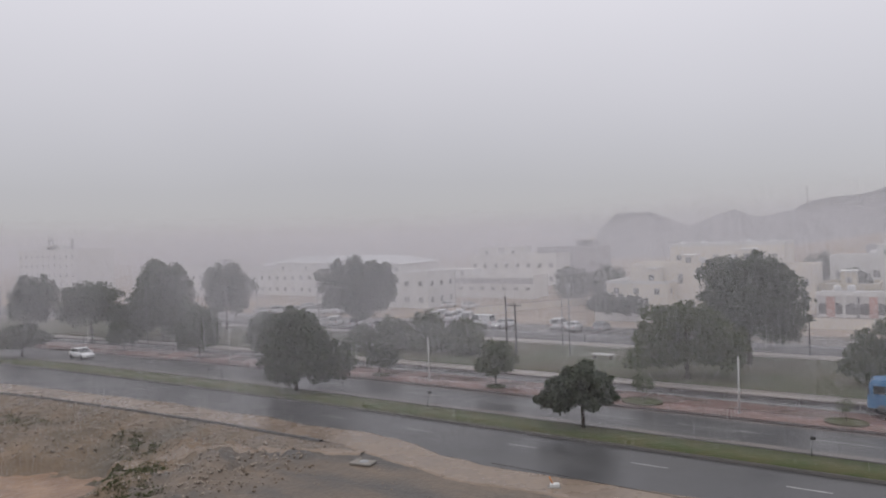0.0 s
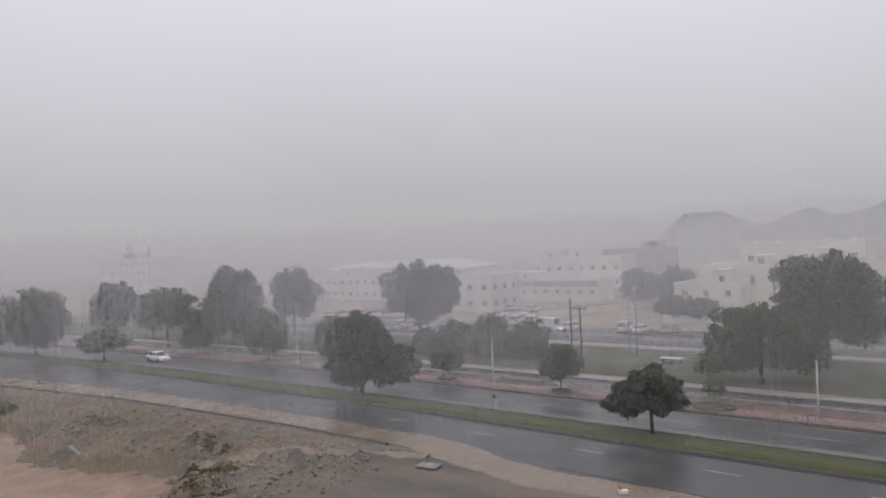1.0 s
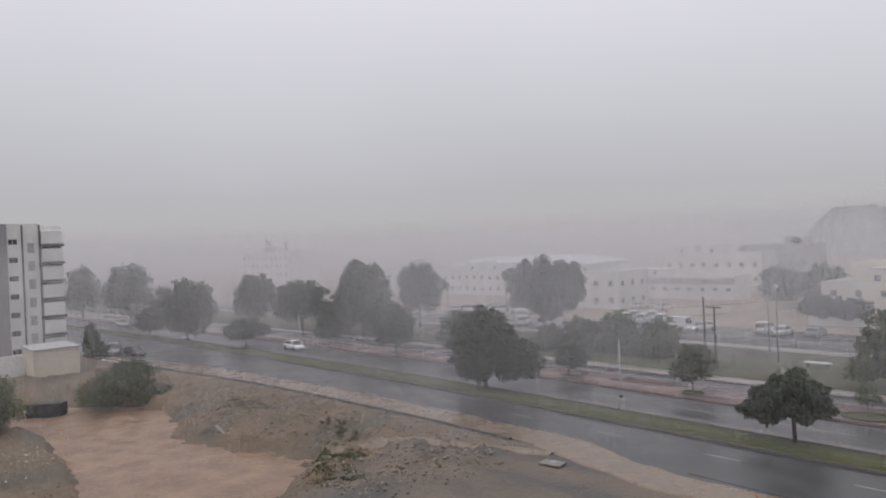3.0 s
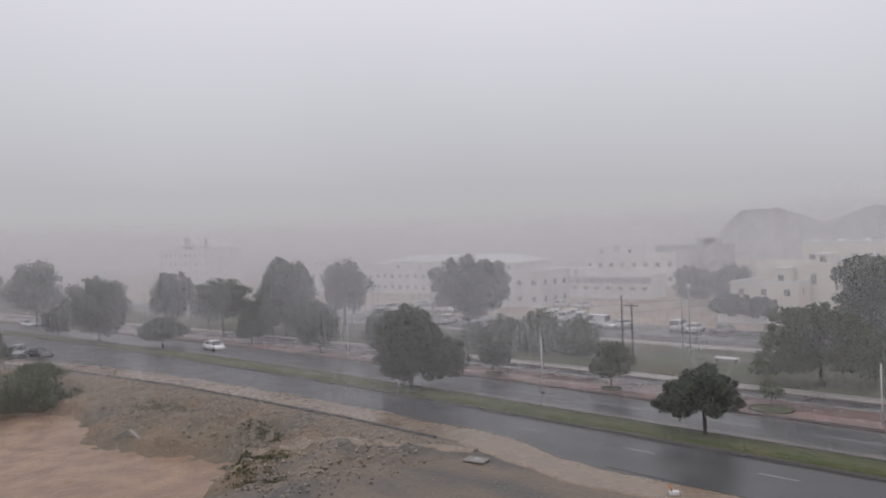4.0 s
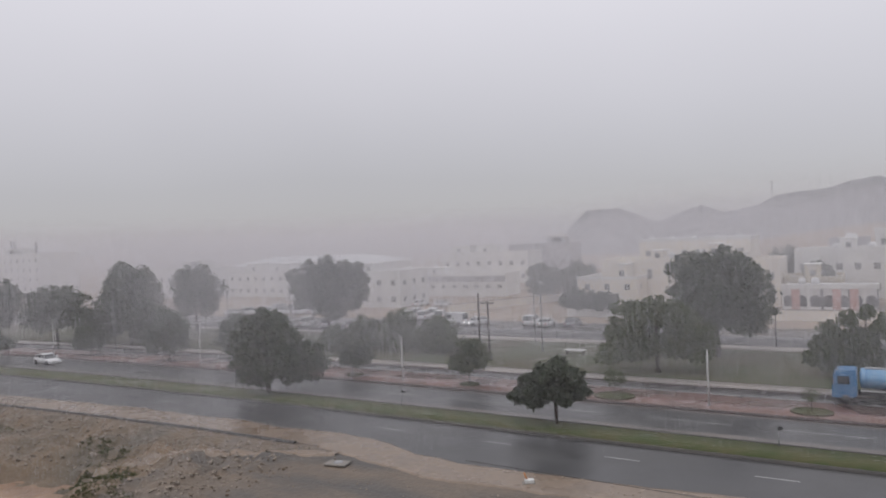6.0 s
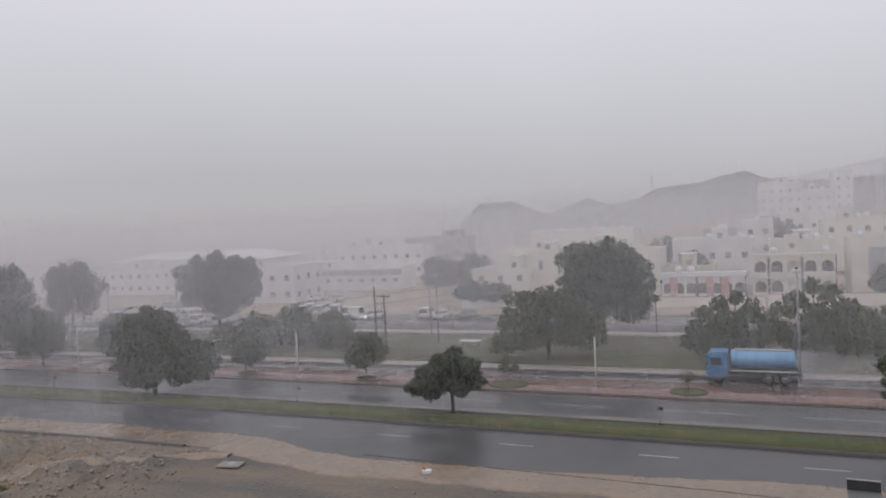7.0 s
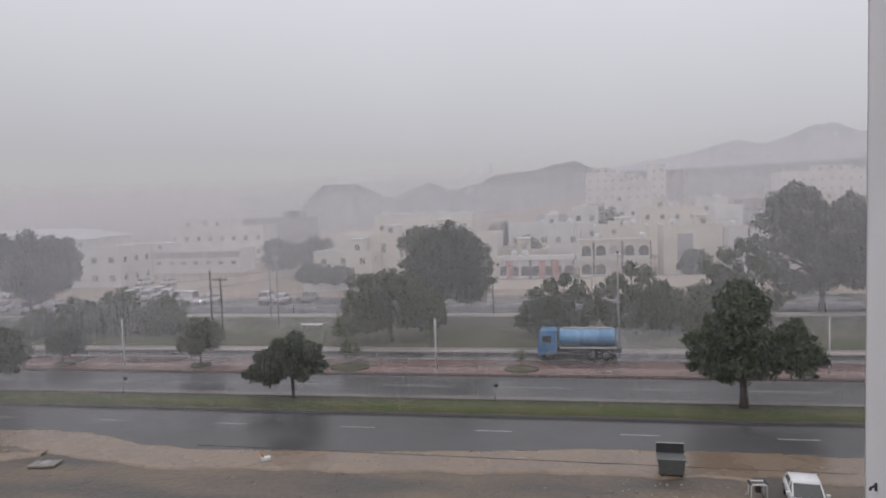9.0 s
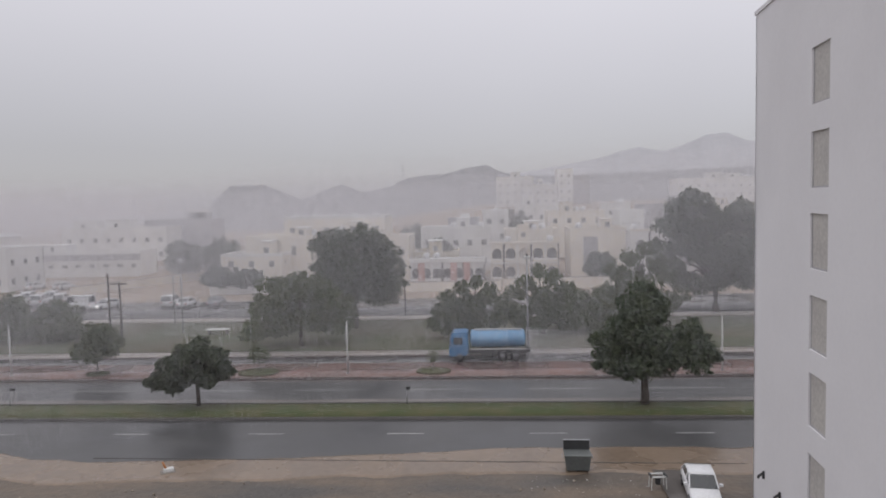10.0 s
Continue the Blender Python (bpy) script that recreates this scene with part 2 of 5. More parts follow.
POOL = np.array([(-98, 16), (-93, 24), (-83.5, 27.6), (-75, 27.2), (-69.5, 24.6), (-65, 25.6), (-60, 26.4), (-57, 28.6), (-53, 30.0), (-50.4, 28.6), (-48.2, 25.4), (-46, 23.0),
                 (-42, 16), (-40, 4), (-46, -2), (-52, 8), (-57, 13), (-64, 14.2), (-72.5, 14.6), (-80, 15.2), (-88, 13)], dtype=float)


def pool_distance(x, y):
    """Distance from the flooded pool's shore: above 0 on land, below 0 in the water."""
    p = np.stack([x, y], -1)
    best = np.full(x.shape, 1e9)
    inside = np.zeros(x.shape, dtype=bool)
    for a, b in zip(POOL, np.roll(POOL, -1, 0)):
        ab = b - a
        t = np.clip(((p - a) @ ab) / (ab @ ab), 0, 1)
        best = np.minimum(best, np.hypot(*np.moveaxis(p - a - t[..., None] * ab, -1, 0)))
        cross = ((a[1] > y) != (b[1] > y)) & (x < (b[0] - a[0]) * (y - a[1]) / (b[1] - a[1] + 1e-12) + a[0])
        inside ^= cross
    return np.where(inside, -best, best)


def lumps(x, y, size, seed=0):
    out = np.zeros(x.shape)
    it = np.nditer([x, y], flags=["multi_index"])
    for a, b in it:
        out[it.multi_index] = noise.fractal(Vector((float(a) / size, float(b) / size, seed)), 0.9, 2.1, 5)
    return out


WATER_Z = -2.5


def land(x, y):
    x, y = np.asarray(x, dtype=float), np.asarray(y, dtype=float)
    d = pool_distance(x, y)
    edge = near_edge(x)
    wide = np.clip(edge - 27.5, 3.0, 9.0)
    t = np.clip(d / wide, 0, 1)
    bank = np.where(d < 0, WATER_Z + np.maximum(0.45 * d, -0.9), np.maximum(WATER_Z * (1 - t) ** 1.4, WATER_Z) + 0.7 * step(0, 0.7, d) * (1 - t) ** 3)
    south = np.where((y < 16) & (x < -44), -0.75, 0.0)
    z = np.minimum(bank, 0.0) + south * step(0, 6, d) * step(18, 12, y)
    far = step(-20, 30, -(y - 45)) * step(-150, -130, x) * step(60, 40, x)
    z = z * step(40, 36, y) * far
    # the town climbs a hillside behind the first houses
    hill = 12.5 * step(140, 300, y) * step(-120, 20, x)
    return z + hill


def land_full(x, y):
    x, y = np.asarray(x, dtype=float), np.asarray(y, dtype=float)
    z = land(x, y)
    rough = step(0.0, 2.5, near_edge(x) - y) * step(-150, -125, x) * step(60, 40, x) * step(-30, -8, y)
    flat = step(-30, -40, x)
    gully = np.abs(lumps(0.8 * x + 0.6 * y, 1.9 * y - 0.7 * x, 2.6, 12))
    return z + rough * (0.06 + 0.5 * flat) * lumps(x, y, 3.2) + rough * (0.03 + 0.17 * flat) * lumps(x, y, 0.9, 7) - rough * (0.05 + 0.42 * flat) * (0.5 - np.minimum(gully, 0.5))


def spaced(*spans):
    return np.unique(np.concatenate([np.arange(a, b + s / 2, s) for a, b, s in spans]).round(3))


gx = spaced((-3600, -400, 400), (-400, -130, 15), (-130, -86, 0.7), (-86, -30, 0.4), (-30, 20, 0.7), (20, 60, 4), (60, 400, 20), (400, 3600, 400))
gy = spaced((-3600, -40, 400), (-40, -4, 4), (-4, 14, 0.6), (14, 40, 0.4), (40, 140, 5), (140, 400, 12), (400, 3600, 400))
GX, GY = np.meshgrid(gx, gy)
GZ = land_full(GX, GY) - 0.04
nx = len(gx)
idx = np.arange(GX.size).reshape(GX.shape)
quads = np.stack([idx[:-1, :-1], idx[:-1, 1:], idx[1:, 1:], idx[1:, :-1]], -1).reshape(-1, 4)
ground = smooth(arrays("ground", np.stack([GX, GY, GZ], -1).reshape(-1, 3), quads, M_DIRT))
ground.data.materials.append(M_SAND)
ground.data.materials.append(M_BANK)
mid = (GY[:-1, :-1] > 60) | (GX[:-1, :-1] < -135)
ground.data.polygons.foreach_set("material_index", np.where(mid, 1, np.where(GX[:-1, :-1] + 3.0 * lumps(GX[:-1, :-1], GY[:-1, :-1], 5.0, 4) < -43, 2, 0)).ravel().astype(np.int32))
tagged(ground, "wet brown dirt and sand with gullies and stones", "ground", kind="structure")


def ribbon(name, xs, lower, upper, z, material, label, category, lift=None, across=1, kind="structure", thick=0.0, sink=0.0):
    """A strip of surface along the road between two edges; lower and upper are functions of x."""
    xs = np.asarray(xs, dtype=float)
    lo, up = lower(xs), upper(xs)
    rows = [lo + (up - lo) * j / across for j in range(across + 1)]
    V = []
    for yy in rows:
        zz = np.full(len(xs), z) if lift is None else lift(xs, yy) + z
        if sink and (yy is rows[0] or yy is rows[-1]):
            zz = zz - sink
        V.append(np.stack([xs, yy, zz], -1))
    n = len(xs)
    F = [np.stack([np.arange(n - 1) + j * n, np.arange(1, n) + j * n, np.arange(1, n) + (j + 1) * n, np.arange(n - 1) + (j + 1) * n], -1) for j in range(across)]
    if thick:
        for yy in (rows[0], rows[-1]):
            V.append(np.stack([xs, yy, np.full(n, z - thick)], -1))
        a = across + 1
        F.append(np.stack([np.arange(n - 1) + a * n, np.arange(1, n) + a * n, np.arange(1, n), np.arange(n - 1)], -1))
        F.append(np.stack([np.arange(n - 1) + across * n, np.arange(1, n) + across * n, np.arange(1, n) + (a + 1) * n, np.arange(n - 1) + (a + 1) * n], -1))
    ob = arrays(name, np.concatenate(V), np.concatenate(F), material)
    return tagged(ob, label, category, kind=kind)


LONG = spaced((-420, -150, 10), (-150, 60, 3), (60, 220, 20))


def at(y):
    return lambda x: y + bend(x)


road_near = ribbon("road_1", LONG, near_edge, at(47.35), 0.02, M_ASPHALT, "wet dark asphalt carriageway with puddles", "road")
road_mid = ribbon("road_2", LONG, at(51.2), at(58.3), 0.02, M_ASPHALT, "wet dark asphalt carriageway beyond the grass median", "road")
median = ribbon("median", LONG, at(47.6), at(51.0), 0.14, M_GRASS, "raised green grass median between the carriageways", "median", thick=0.2)
pavers = ribbon("pavement_1", LONG, at(58.7), at(64.2), 0.13, M_PAVER, "wet reddish paving beside the carriageway", "pavement", thick=0.2)
service = ribbon("road_3", LONG, at(64.2), at(66.8), 0.10, M_ASPHALT2, "wet asphalt side road behind the red paving", "road", thick=0.2)
walkway = ribbon("pavement_2", LONG, at(67.2), at(69.5), 0.15, M_PALE, "pale wet walkway along the verge", "pavement", thick=0.25)
verge = ribbon("verge", LONG, at(69.5), at(88.5), 0.08, M_VERGE, "dark green grass verge", "verge", thick=0.2)
lot_walk = ribbon("pavement_3", LONG, at(88.5), at(91.2), 0.12, M_PALE, "pale paving at the edge of the car park", "pavement", thick=0.2)
lot = ribbon("road_4", LONG, at(91.2), at(108.0), 0.06, M_ASPHALT2, "wet asphalt car park in front of the town", "car park", thick=0.2)

for nm, y0, y1, lab in (("kerb_1", 47.35, 47.6, "dark kerb of the grass median"), ("kerb_2", 51.0, 51.2, "dark kerb of the grass median"),
                        ("kerb_3", 58.3, 58.72, "dark red kerb beside the paving"), ("kerb_4", 66.8, 67.2, "dark red kerb below the verge")):
    ribbon(nm, LONG, at(y0), at(y1), 0.19, M_KERBD if y0 < 55 else M_KERB, lab, "kerb", thick=0.3)


def lane_dashes(road, y, x0, x1, length, gap, width=0.13):
    me = None
    x = x0
    while x < x1:
        if me is None:
            bm = bmesh.new()
            vs = [bm.verts.new(p) for p in ((0, -width / 2, 0), (length, -width / 2, 0), (length, width / 2, 0), (0, width / 2, 0))]
            bm.faces.new(vs)
            me = bpy.data.meshes.new("lane_dash")
            bm.to_mesh(me)
            bm.free()
            me.materials.append(M_PAINT)
        ob = new("lane_dash", me)
        ob.location = (x, y + float(bend(x)), 0.026)
        ob.rotation_euler = (0, 0, math.atan(float(bend(x + 1) - bend(x))))
        ob.parent = road
        x += length + gap


lane_dashes(road_near, 44.5, -108, 40, 2.4, 6.8)
lane_dashes(road_mid, 55.2, -110, 45, 6.0, 3.4)
for k_, (xa, xb) in enumerate(((-60, -20), (-20, 20), (20, 60))):
    ribbon("lane_line", np.arange(xa, xb + 1, 4.0), at(64.55), at(64.7), 0.106, M_PAINT, "faint white edge line of the side road", "road marking")


def wavy(base, amp, size, seed):
    return lambda x: base(x) + amp * np.array([noise.fractal(Vector((float(v) / size, seed, 0.3)), 0.8, 2.0, 4) for v in np.atleast_1d(x)])


mud_lo = wavy(lambda x: np.interp(x, [-125, -50, -36, -34, -29, -25, -21, -17, -13.5, -10, -6, -1, 7, 60], [0, 0, 0, -0.4, -1.6, -2.5, -2.1, -2.0, -1.8, -1.4, -1.2, -1.0, -0.9, -0.9]) + near_edge(x), 0.35, 3.0, 1.0)
mud_up = wavy(lambda x: np.interp(x, [-125, -100, -77, -60, -43, -36, -31, -28, -24, -20, -10, -5, 0, 6, 20, 60], [2.0, 4.2, 3.6, 3.6, 3.2, 3.4, 3.0, 1.6, 0.9, 0.9, 1.7, 2.4, 3.1, 3.4, 3.3, 3.3]) + near_edge(x), 0.35, 5.0, 5.0)
ribbon("muddy_runoff", spaced((-125, 60, 0.5)), mud_lo, mud_up, 0.03, M_MUD, "shallow tan muddy water washed over the road edge", "mud", lift=lambda x, y: np.where(y > near_edge(x), 0.0, land_full(x, y)), across=24, sink=0.09)

rill = lambda x: np.interp(x, [-53, -47, -41, -36, -33], [29.6, 32.4, 35.2, 37.3, 38.4])
ribbon("muddy_rill", spaced((-52.5, -33.5, 0.4)), wavy(lambda x: rill(x) - 0.55, 0.5, 1.6, 11.0), wavy(lambda x: rill(x) + 0.45, 0.5, 1.6, 17.0), 0.05, M_MUD, "tan muddy rivulet running down the bank", "mud", lift=land_full, across=6, sink=0.12)
ribbon("silt_strip", LONG, at(51.2), wavy(lambda x: 52.5 + bend(x), 0.2, 6.0, 31.0), 0.027, M_SILT, "pale silt washed along the gutter of the median", "silt")
ribbon("gutter", LONG, at(57.85), wavy(lambda x: 58.2 + bend(x), 0.05, 4.0, 33.0), 0.028, M_SILT, "pale gutter line below the red kerb", "gutter")
ribbon("kerb_5", spaced((-118, -38, 2)), lambda x: near_edge(x) - 0.22, lambda x: near_edge(x) + 0.05, 0.12, M_KERBD, "worn dark edging between the road and the bank", "kerb", thick=0.5)
old_edge = lambda x: np.interp(x, [-24, -8, 14], [40.1, 39.7, 39.2])
ribbon("kerb_6", spaced((-24, 14, 0.5)), wavy(lambda x: old_edge(x), 0.06, 1.4, 41.0), wavy(lambda x: old_edge(x) + 0.06, 0.05, 1.1, 41.0), 0.048, M_KERBD, "half-buried broken edging in the mud", "kerb", thick=0.3)
ribbon("pavement_4", spaced((8.7, 11.2, 0.25)), lambda x: x * 0 + 31.0, wavy(lambda x: 38.3 + 0 * x, 0.15, 1.5, 43.0), 0.03, M_SILT, "dark wet paving under the parked saloon", "pavement", lift=lambda x, y: 0 * x + 0.03, thick=0.3)
# the flooded pool
pool_x, pool_y = np.meshgrid(spaced((-106, -36, 0.6)), spaced((-6, 33, 0.6)))
pool_z = WATER_Z + 0.15 * lumps(pool_x, pool_y, 1.6, 3) + 0.09 * lumps(pool_x, pool_y, 0.7, 9)
pi_ = np.arange(pool_x.size).reshape(pool_x.shape)
pq = np.stack([pi_[:-1, :-1], pi_[:-1, 1:], pi_[1:, 1:], pi_[1:, :-1]], -1).reshape(-1, 4)
water = smooth(arrays("water", np.stack([pool_x, pool_y, pool_z], -1).reshape(-1, 3), pq, M_FLOOD))
tagged(water, "churning brown flood water in a wadi pool", "water", kind="structure")
# the drive at the foot of the balcony's side
ribbon("road_5", np.arange(-84, -30, 2.0), lambda x: x * 0 - 6, lambda x: 5.4 + 0.165 * (x + 60), 0.25, M_ASPHALT2, "dark wet asphalt drive beside the pool", "road", lift=lambda x, y: x * 0 - 0.75, thick=1.2)


# ---- hills ----
def ridge(name, label, dist, profile, depth, seed, material):
    """A range of hills at a distance, whose crest has the given heights by bearing (degrees from straight across the road)."""
    az = np.arange(profile[0][0], profile[-1][0] + 0.01, 0.25)
    crest = np.interp(az, [p[0] for p in profile], [p[1] for p in profile])
    crest = crest + np.array([noise.fractal(Vector((a * 0.9, seed, 0)), 0.9, 2.0, 4) for a in az]) * 0.09 + np.array([noise.noise(Vector((a * 5.3, seed, 2))) for a in az]) * 0.05
    rows = 14
    V = []
    for j in range(rows + 1):
        f = j / rows
        for a, c in zip(az, crest):
            d = dist - depth * (1 - f)
            top = EYE + dist * math.tan(radians(c))
            z = max(top, 2) * (f ** 0.75) * (1 + 0.10 * (1 - f) * noise.noise(Vector((a * 1.3, f * 5, seed))))
            V.append((d * math.sin(radians(a)), d * math.cos(radians(a)), z - 2 * (1 - f)))
    n = len(az)
    F = [(j * n + i, j * n + i + 1, (j + 1) * n + i + 1, (j + 1) * n + i) for j in range(rows) for i in range(n - 1)]
    back = len(V)
    for a, c in zip(az, crest):
        d = dist + depth
        V.append((d * math.sin(radians(a)), d * math.cos(radians(a)), -2))
    F += [(rows * n + i, rows * n + i + 1, back + i + 1, back + i) for i in range(n - 1)]
    ob = smooth(arrays(name, np.array(V), np.array(F), material))
    return tagged(ob, label, "hill", kind="structure")


ridge("backdrop_hills_1", "dark rocky hills behind the town, haze mixed into their grey", 620, [(-24, -0.9), (-22.3, -0.75), (-21.5, 0.5), (-20.3, 1.55), (-17.8, 1.62), (-14.9, 0.4), (-13.3, 1.0), (-11.7, 1.54), (-10.1, 0.88), (-7.8, 1.25), (-6.4, 1.97), (-3.3, 2.2), (-1.5, 2.65), (0, 2.8), (1.5, 2.1), (5, 1.8), (12, 1.9), (30, 2.2), (45, 1.5)], 190, 2.0, M_HILL)
ridge("backdrop_hills_2", "higher hills painted pale for the rain haze", 1000, [(-6, 1.0), (0, 1.9), (4, 2.3), (8.9, 3.1), (11.9, 3.85), (13.5, 3.45), (14.9, 3.7), (16.7, 4.5), (18.2, 4.6), (20, 3.9), (25, 4.2), (40, 3.5)], 250, 5.0, M_HILL2)
ridge("backdrop_hills_3", "low far hill painted pale for the rain haze", 900, [(-34, -0.8), (-30.3, -0.5), (-26.9, -0.4), (-24.2, -0.2), (-22, -0.6), (-18, -0.5)], 200, 8.0, M_HILL2)


# ---- trees ----
def leaves(lobes, count, size, rng, droop=0.0):
    """Leaf clumps as folded four-cornered blades, scattered through lobes (x, y, z, rx, ry, rz)."""
    lobes = np.array(lobes, dtype=float)
    weight = (lobes[:, 3] * lobes[:, 4] * lobes[:, 5]) ** 0.75
    pick = rng.choice(len(lobes), count, p=weight / weight.sum())
    u = rng.normal(size=(count, 3))
    u /= np.linalg.norm(u, axis=1)[:, None]
    r = rng.random(count) ** 0.28
    r = np.where(rng.random(count) < 0.22, r * rng.uniform(1.02, 1.38, count), r)
    c = lobes[pick, :3] + u * r[:, None] * lobes[pick, 3:]
    nrm = u * 0.7 + rng.normal(size=(count, 3)) * 0.7 + np.array([0, 0, 0.35])
    nrm /= np.linalg.norm(nrm, axis=1)[:, None]
    t = np.cross(nrm, rng.normal(size=(count, 3)))
    t[:, 2] -= droop * 1.5
    t /= np.linalg.norm(t, axis=1)[:, None]
    b = np.cross(nrm, t)
    s = size * rng.uniform(0.55, 1.3, count)[:, None]
    V = np.stack([c - t * s, c + b * s * 0.45 + nrm * s * 0.12, c + t * s - nrm * s * 0.2, c - b * s * 0.45 + nrm * s * 0.12], 1).reshape(-1, 3)
    i = np.arange(count)[:, None] * 4
    return V, np.concatenate([i + np.array([0, 1, 2]), i + np.array([0, 2, 3])])


def tree(x, y, height, width, clear, seed, label, z=0.0, kind="round", material=None, leaf=0.2, count=4200, trunk=0.16, lean=0.0, lobes=None, group="", name="tree"):
    """A tree at (x, y): clear is the bare trunk's height below the crown."""
    rng = np.random.default_rng(seed)
    root = thing(name, pose(x, y, z), label, "tree" if name == "tree" else name, group)
    crown_h = height - clear
    if lobes is None:
        lobes = []
        n = 24
        low, wide = {"round": (0.40, 0.62), "tall": (0.44, 0.60), "weep": (0.46, 0.60), "bush": (0.22, 0.40), "cone": (0.22, 0.30)}[kind]
        zc = clear + crown_h * low
        for i in range(n):
            a, h_ = 2.39996 * i + rng.uniform(-0.35, 0.35) + seed, -0.85 + 1.8 * (i + 0.5) / n
            rr = width * rng.uniform(0.095, 0.18)
            rz = min(rr, crown_h * 0.2) * rng.uniform(0.8, 1.1)
            out = rng.uniform(0.55, 1.12)
            rad = max(width / 2 - rr * 0.8, 0.1) * math.sqrt(max(1 - h_ * h_, 0.04)) * out
            if kind == "cone":
                rad *= 0.95 - 0.6 * max(h_, 0)
            z_ = zc + h_ * ((crown_h * (1 - low) - rz * 0.8) * (0.8 + 0.2 * out) if h_ > 0 else crown_h * low - rz * 0.5)
            lobes.append((rad * math.cos(a) + lean * 0.5, rad * math.sin(a), z_, rr, rr, rz))
        for i in range(n):
            q = lobes[i]
            for j in range(3):
                a, e = rng.uniform(0, 6.283), rng.uniform(-0.3, 1.4)
                lobes.append((q[0] + q[3] * math.cos(a) * math.cos(e), q[1] + q[3] * math.sin(a) * math.cos(e), q[2] + q[5] * math.sin(e), q[3] * 0.38, q[3] * 0.38, q[5] * 0.36))
        lobes.append((lean * 0.3, 0, zc + crown_h * 0.08, width * wide * 0.42, width * wide * 0.42, crown_h * 0.30))
    else:
        lobes = list(lobes)
        for q in list(lobes):
            for i in range(6):
                a, e = rng.uniform(0, 6.283), rng.uniform(-0.6, 1.4)
                k = rng.uniform(0.85, 1.15) * q[3]
                lobes.append((q[0] + k * math.cos(a) * math.cos(e), q[1] + k * math.sin(a) * math.cos(e), q[2] + q[5] * math.sin(e), q[3] * 0.30, q[3] * 0.30, q[5] * 0.28))
    if leaf > 0.25:
        leaf, count = leaf * 0.8, int(count * 1.7)
    V, F = leaves(lobes, count, leaf, rng, 0.9 if kind == "weep" else 0.15)
    arrays("crown", V, F, material or M_LEAF, root)
    bm = bmesh.new()
    top = Vector((lean * 0.25, 0, clear + crown_h * 0.2))
    wob = rng.uniform(-0.06, 0.06, 4) * height * 0.3
    tube([(0, 0, -0.25), (wob[0] * 0.3, wob[1] * 0.3, clear * 0.4), (lean * 0.12 + wob[2] * 0.3, wob[3] * 0.3, clear * 0.85), top], [trunk * 1.35, trunk, trunk * 0.88, trunk * 0.7], 8, bm)
    for j in range(min(6, len(lobes))):
        q = Vector(lobes[j * 2 % len(lobes)][:3])
        midp = top.lerp(q, 0.5) + Vector((0, 0, 0.08 * crown_h))
        tube([top - Vector((0, 0, clear * 0.15)), midp, q], [trunk * 0.5, trunk * 0.32, trunk * 0.1], 6, bm)
    smooth(part("trunk", bm, M_BARK, root))
    return root


BIG_L = [(-0.3, 0, 6.6, 1.5, 1.5, 1.6), (-0.1, 0.2, 8.2, 0.95, 0.9, 0.9), (0.6, 0.3, 7.0, 1.2, 1.2, 1.2), (-1.3, -0.2, 5.4, 1.4, 1.4, 1.2), (-2.4, 0, 4.5, 1.2, 1.2, 1.0), (-3.3, 0.1, 4.9, 0.65, 0.7, 0.5),
         (-1.9, 0.3, 3.3, 1.5, 1.3, 1.1), (-0.4, 0, 3.2, 1.6, 1.6, 1.2), (0.6, -0.2, 4.6, 1.5, 1.5, 1.5), (1.2, 0.2, 3.0, 1.3, 1.2, 0.95), (2.1, 0, 3.6, 1.1, 1.1, 0.9), (2.9, 0.2, 4.7, 1.2, 1.2, 1.1),
         (3.8, 0, 4.1, 1.1, 1.1, 1.0), (4.6, 0.1, 3.6, 0.75, 0.8, 0.7), (3.2, 0, 5.7, 0.7, 0.7, 0.5), (3.6, -0.2, 3.0, 1.0, 1.0, 0.7), (-1.2, 0, 2.4, 0.9, 0.9, 0.5)]


def shaped(outline, unit, turn, seed):
    """Lobes from a crown's outline: (across, up, radius) in units; turn is the bearing that the outline faces."""
    rng = np.random.default_rng(seed)
    c, sn = math.cos(radians(turn)), math.sin(radians(turn))
    out = []
    for a, u, r in outline:
        d = rng.uniform(-1.0, 1.0) * 22
        out.append(((a * c - d * sn) * unit, (a * sn + d * c) * unit, u * unit, r * unit, r * unit, r * unit * 0.9))
        out.append(((a * 0.7 * c + d * sn) * unit, (a * 0.7 * sn - d * c) * unit, u * unit * 0.95, r * unit * 0.8, r * unit * 0.8, r * unit * 0.75))
    return out


SPREAD = ((-5, 130, 17), (-25, 115, 19), (20, 118, 19), (-36, 90, 23), (0, 90, 28), (35, 85, 25), (-38, 62, 21), (-32, 38, 20), (0, 52, 32), (40, 52, 28), (70, 66, 20), (84, 46, 18), (74, 30, 16), (45, 26, 16), (-12, 30, 18))
UMBRELLA = ((-60, 48, 14), (-45, 65, 17), (-20, 85, 19), (8, 95, 16), (30, 80, 18), (40, 56, 16), (20, 46, 15), (-5, 60, 22), (-40, 42, 15), (-68, 54, 9))
DOMED = ((-75, 35, 18), (-86, 28, 12), (-60, 65, 23), (-60, 108, 12), (-32, 96, 23), (0, 102, 22), (30, 97, 23), (55, 76, 24), (72, 52, 21), (62, 34, 15), (30, 48, 24), (-20, 52, 28), (-42, 34, 15), (76, 30, 12))
HANGING = ((-60, 140, 17), (-45, 153, 16), (-20, 148, 23), (15, 158, 20), (40, 144, 20), (60, 125, 20), (72, 100, 18), (66, 75, 18), (60, 52, 15), (30, 92, 33), (-10, 110, 38), (-40, 110, 26), (0, 72, 28), (40, 55, 16), (-50, 82, 18))
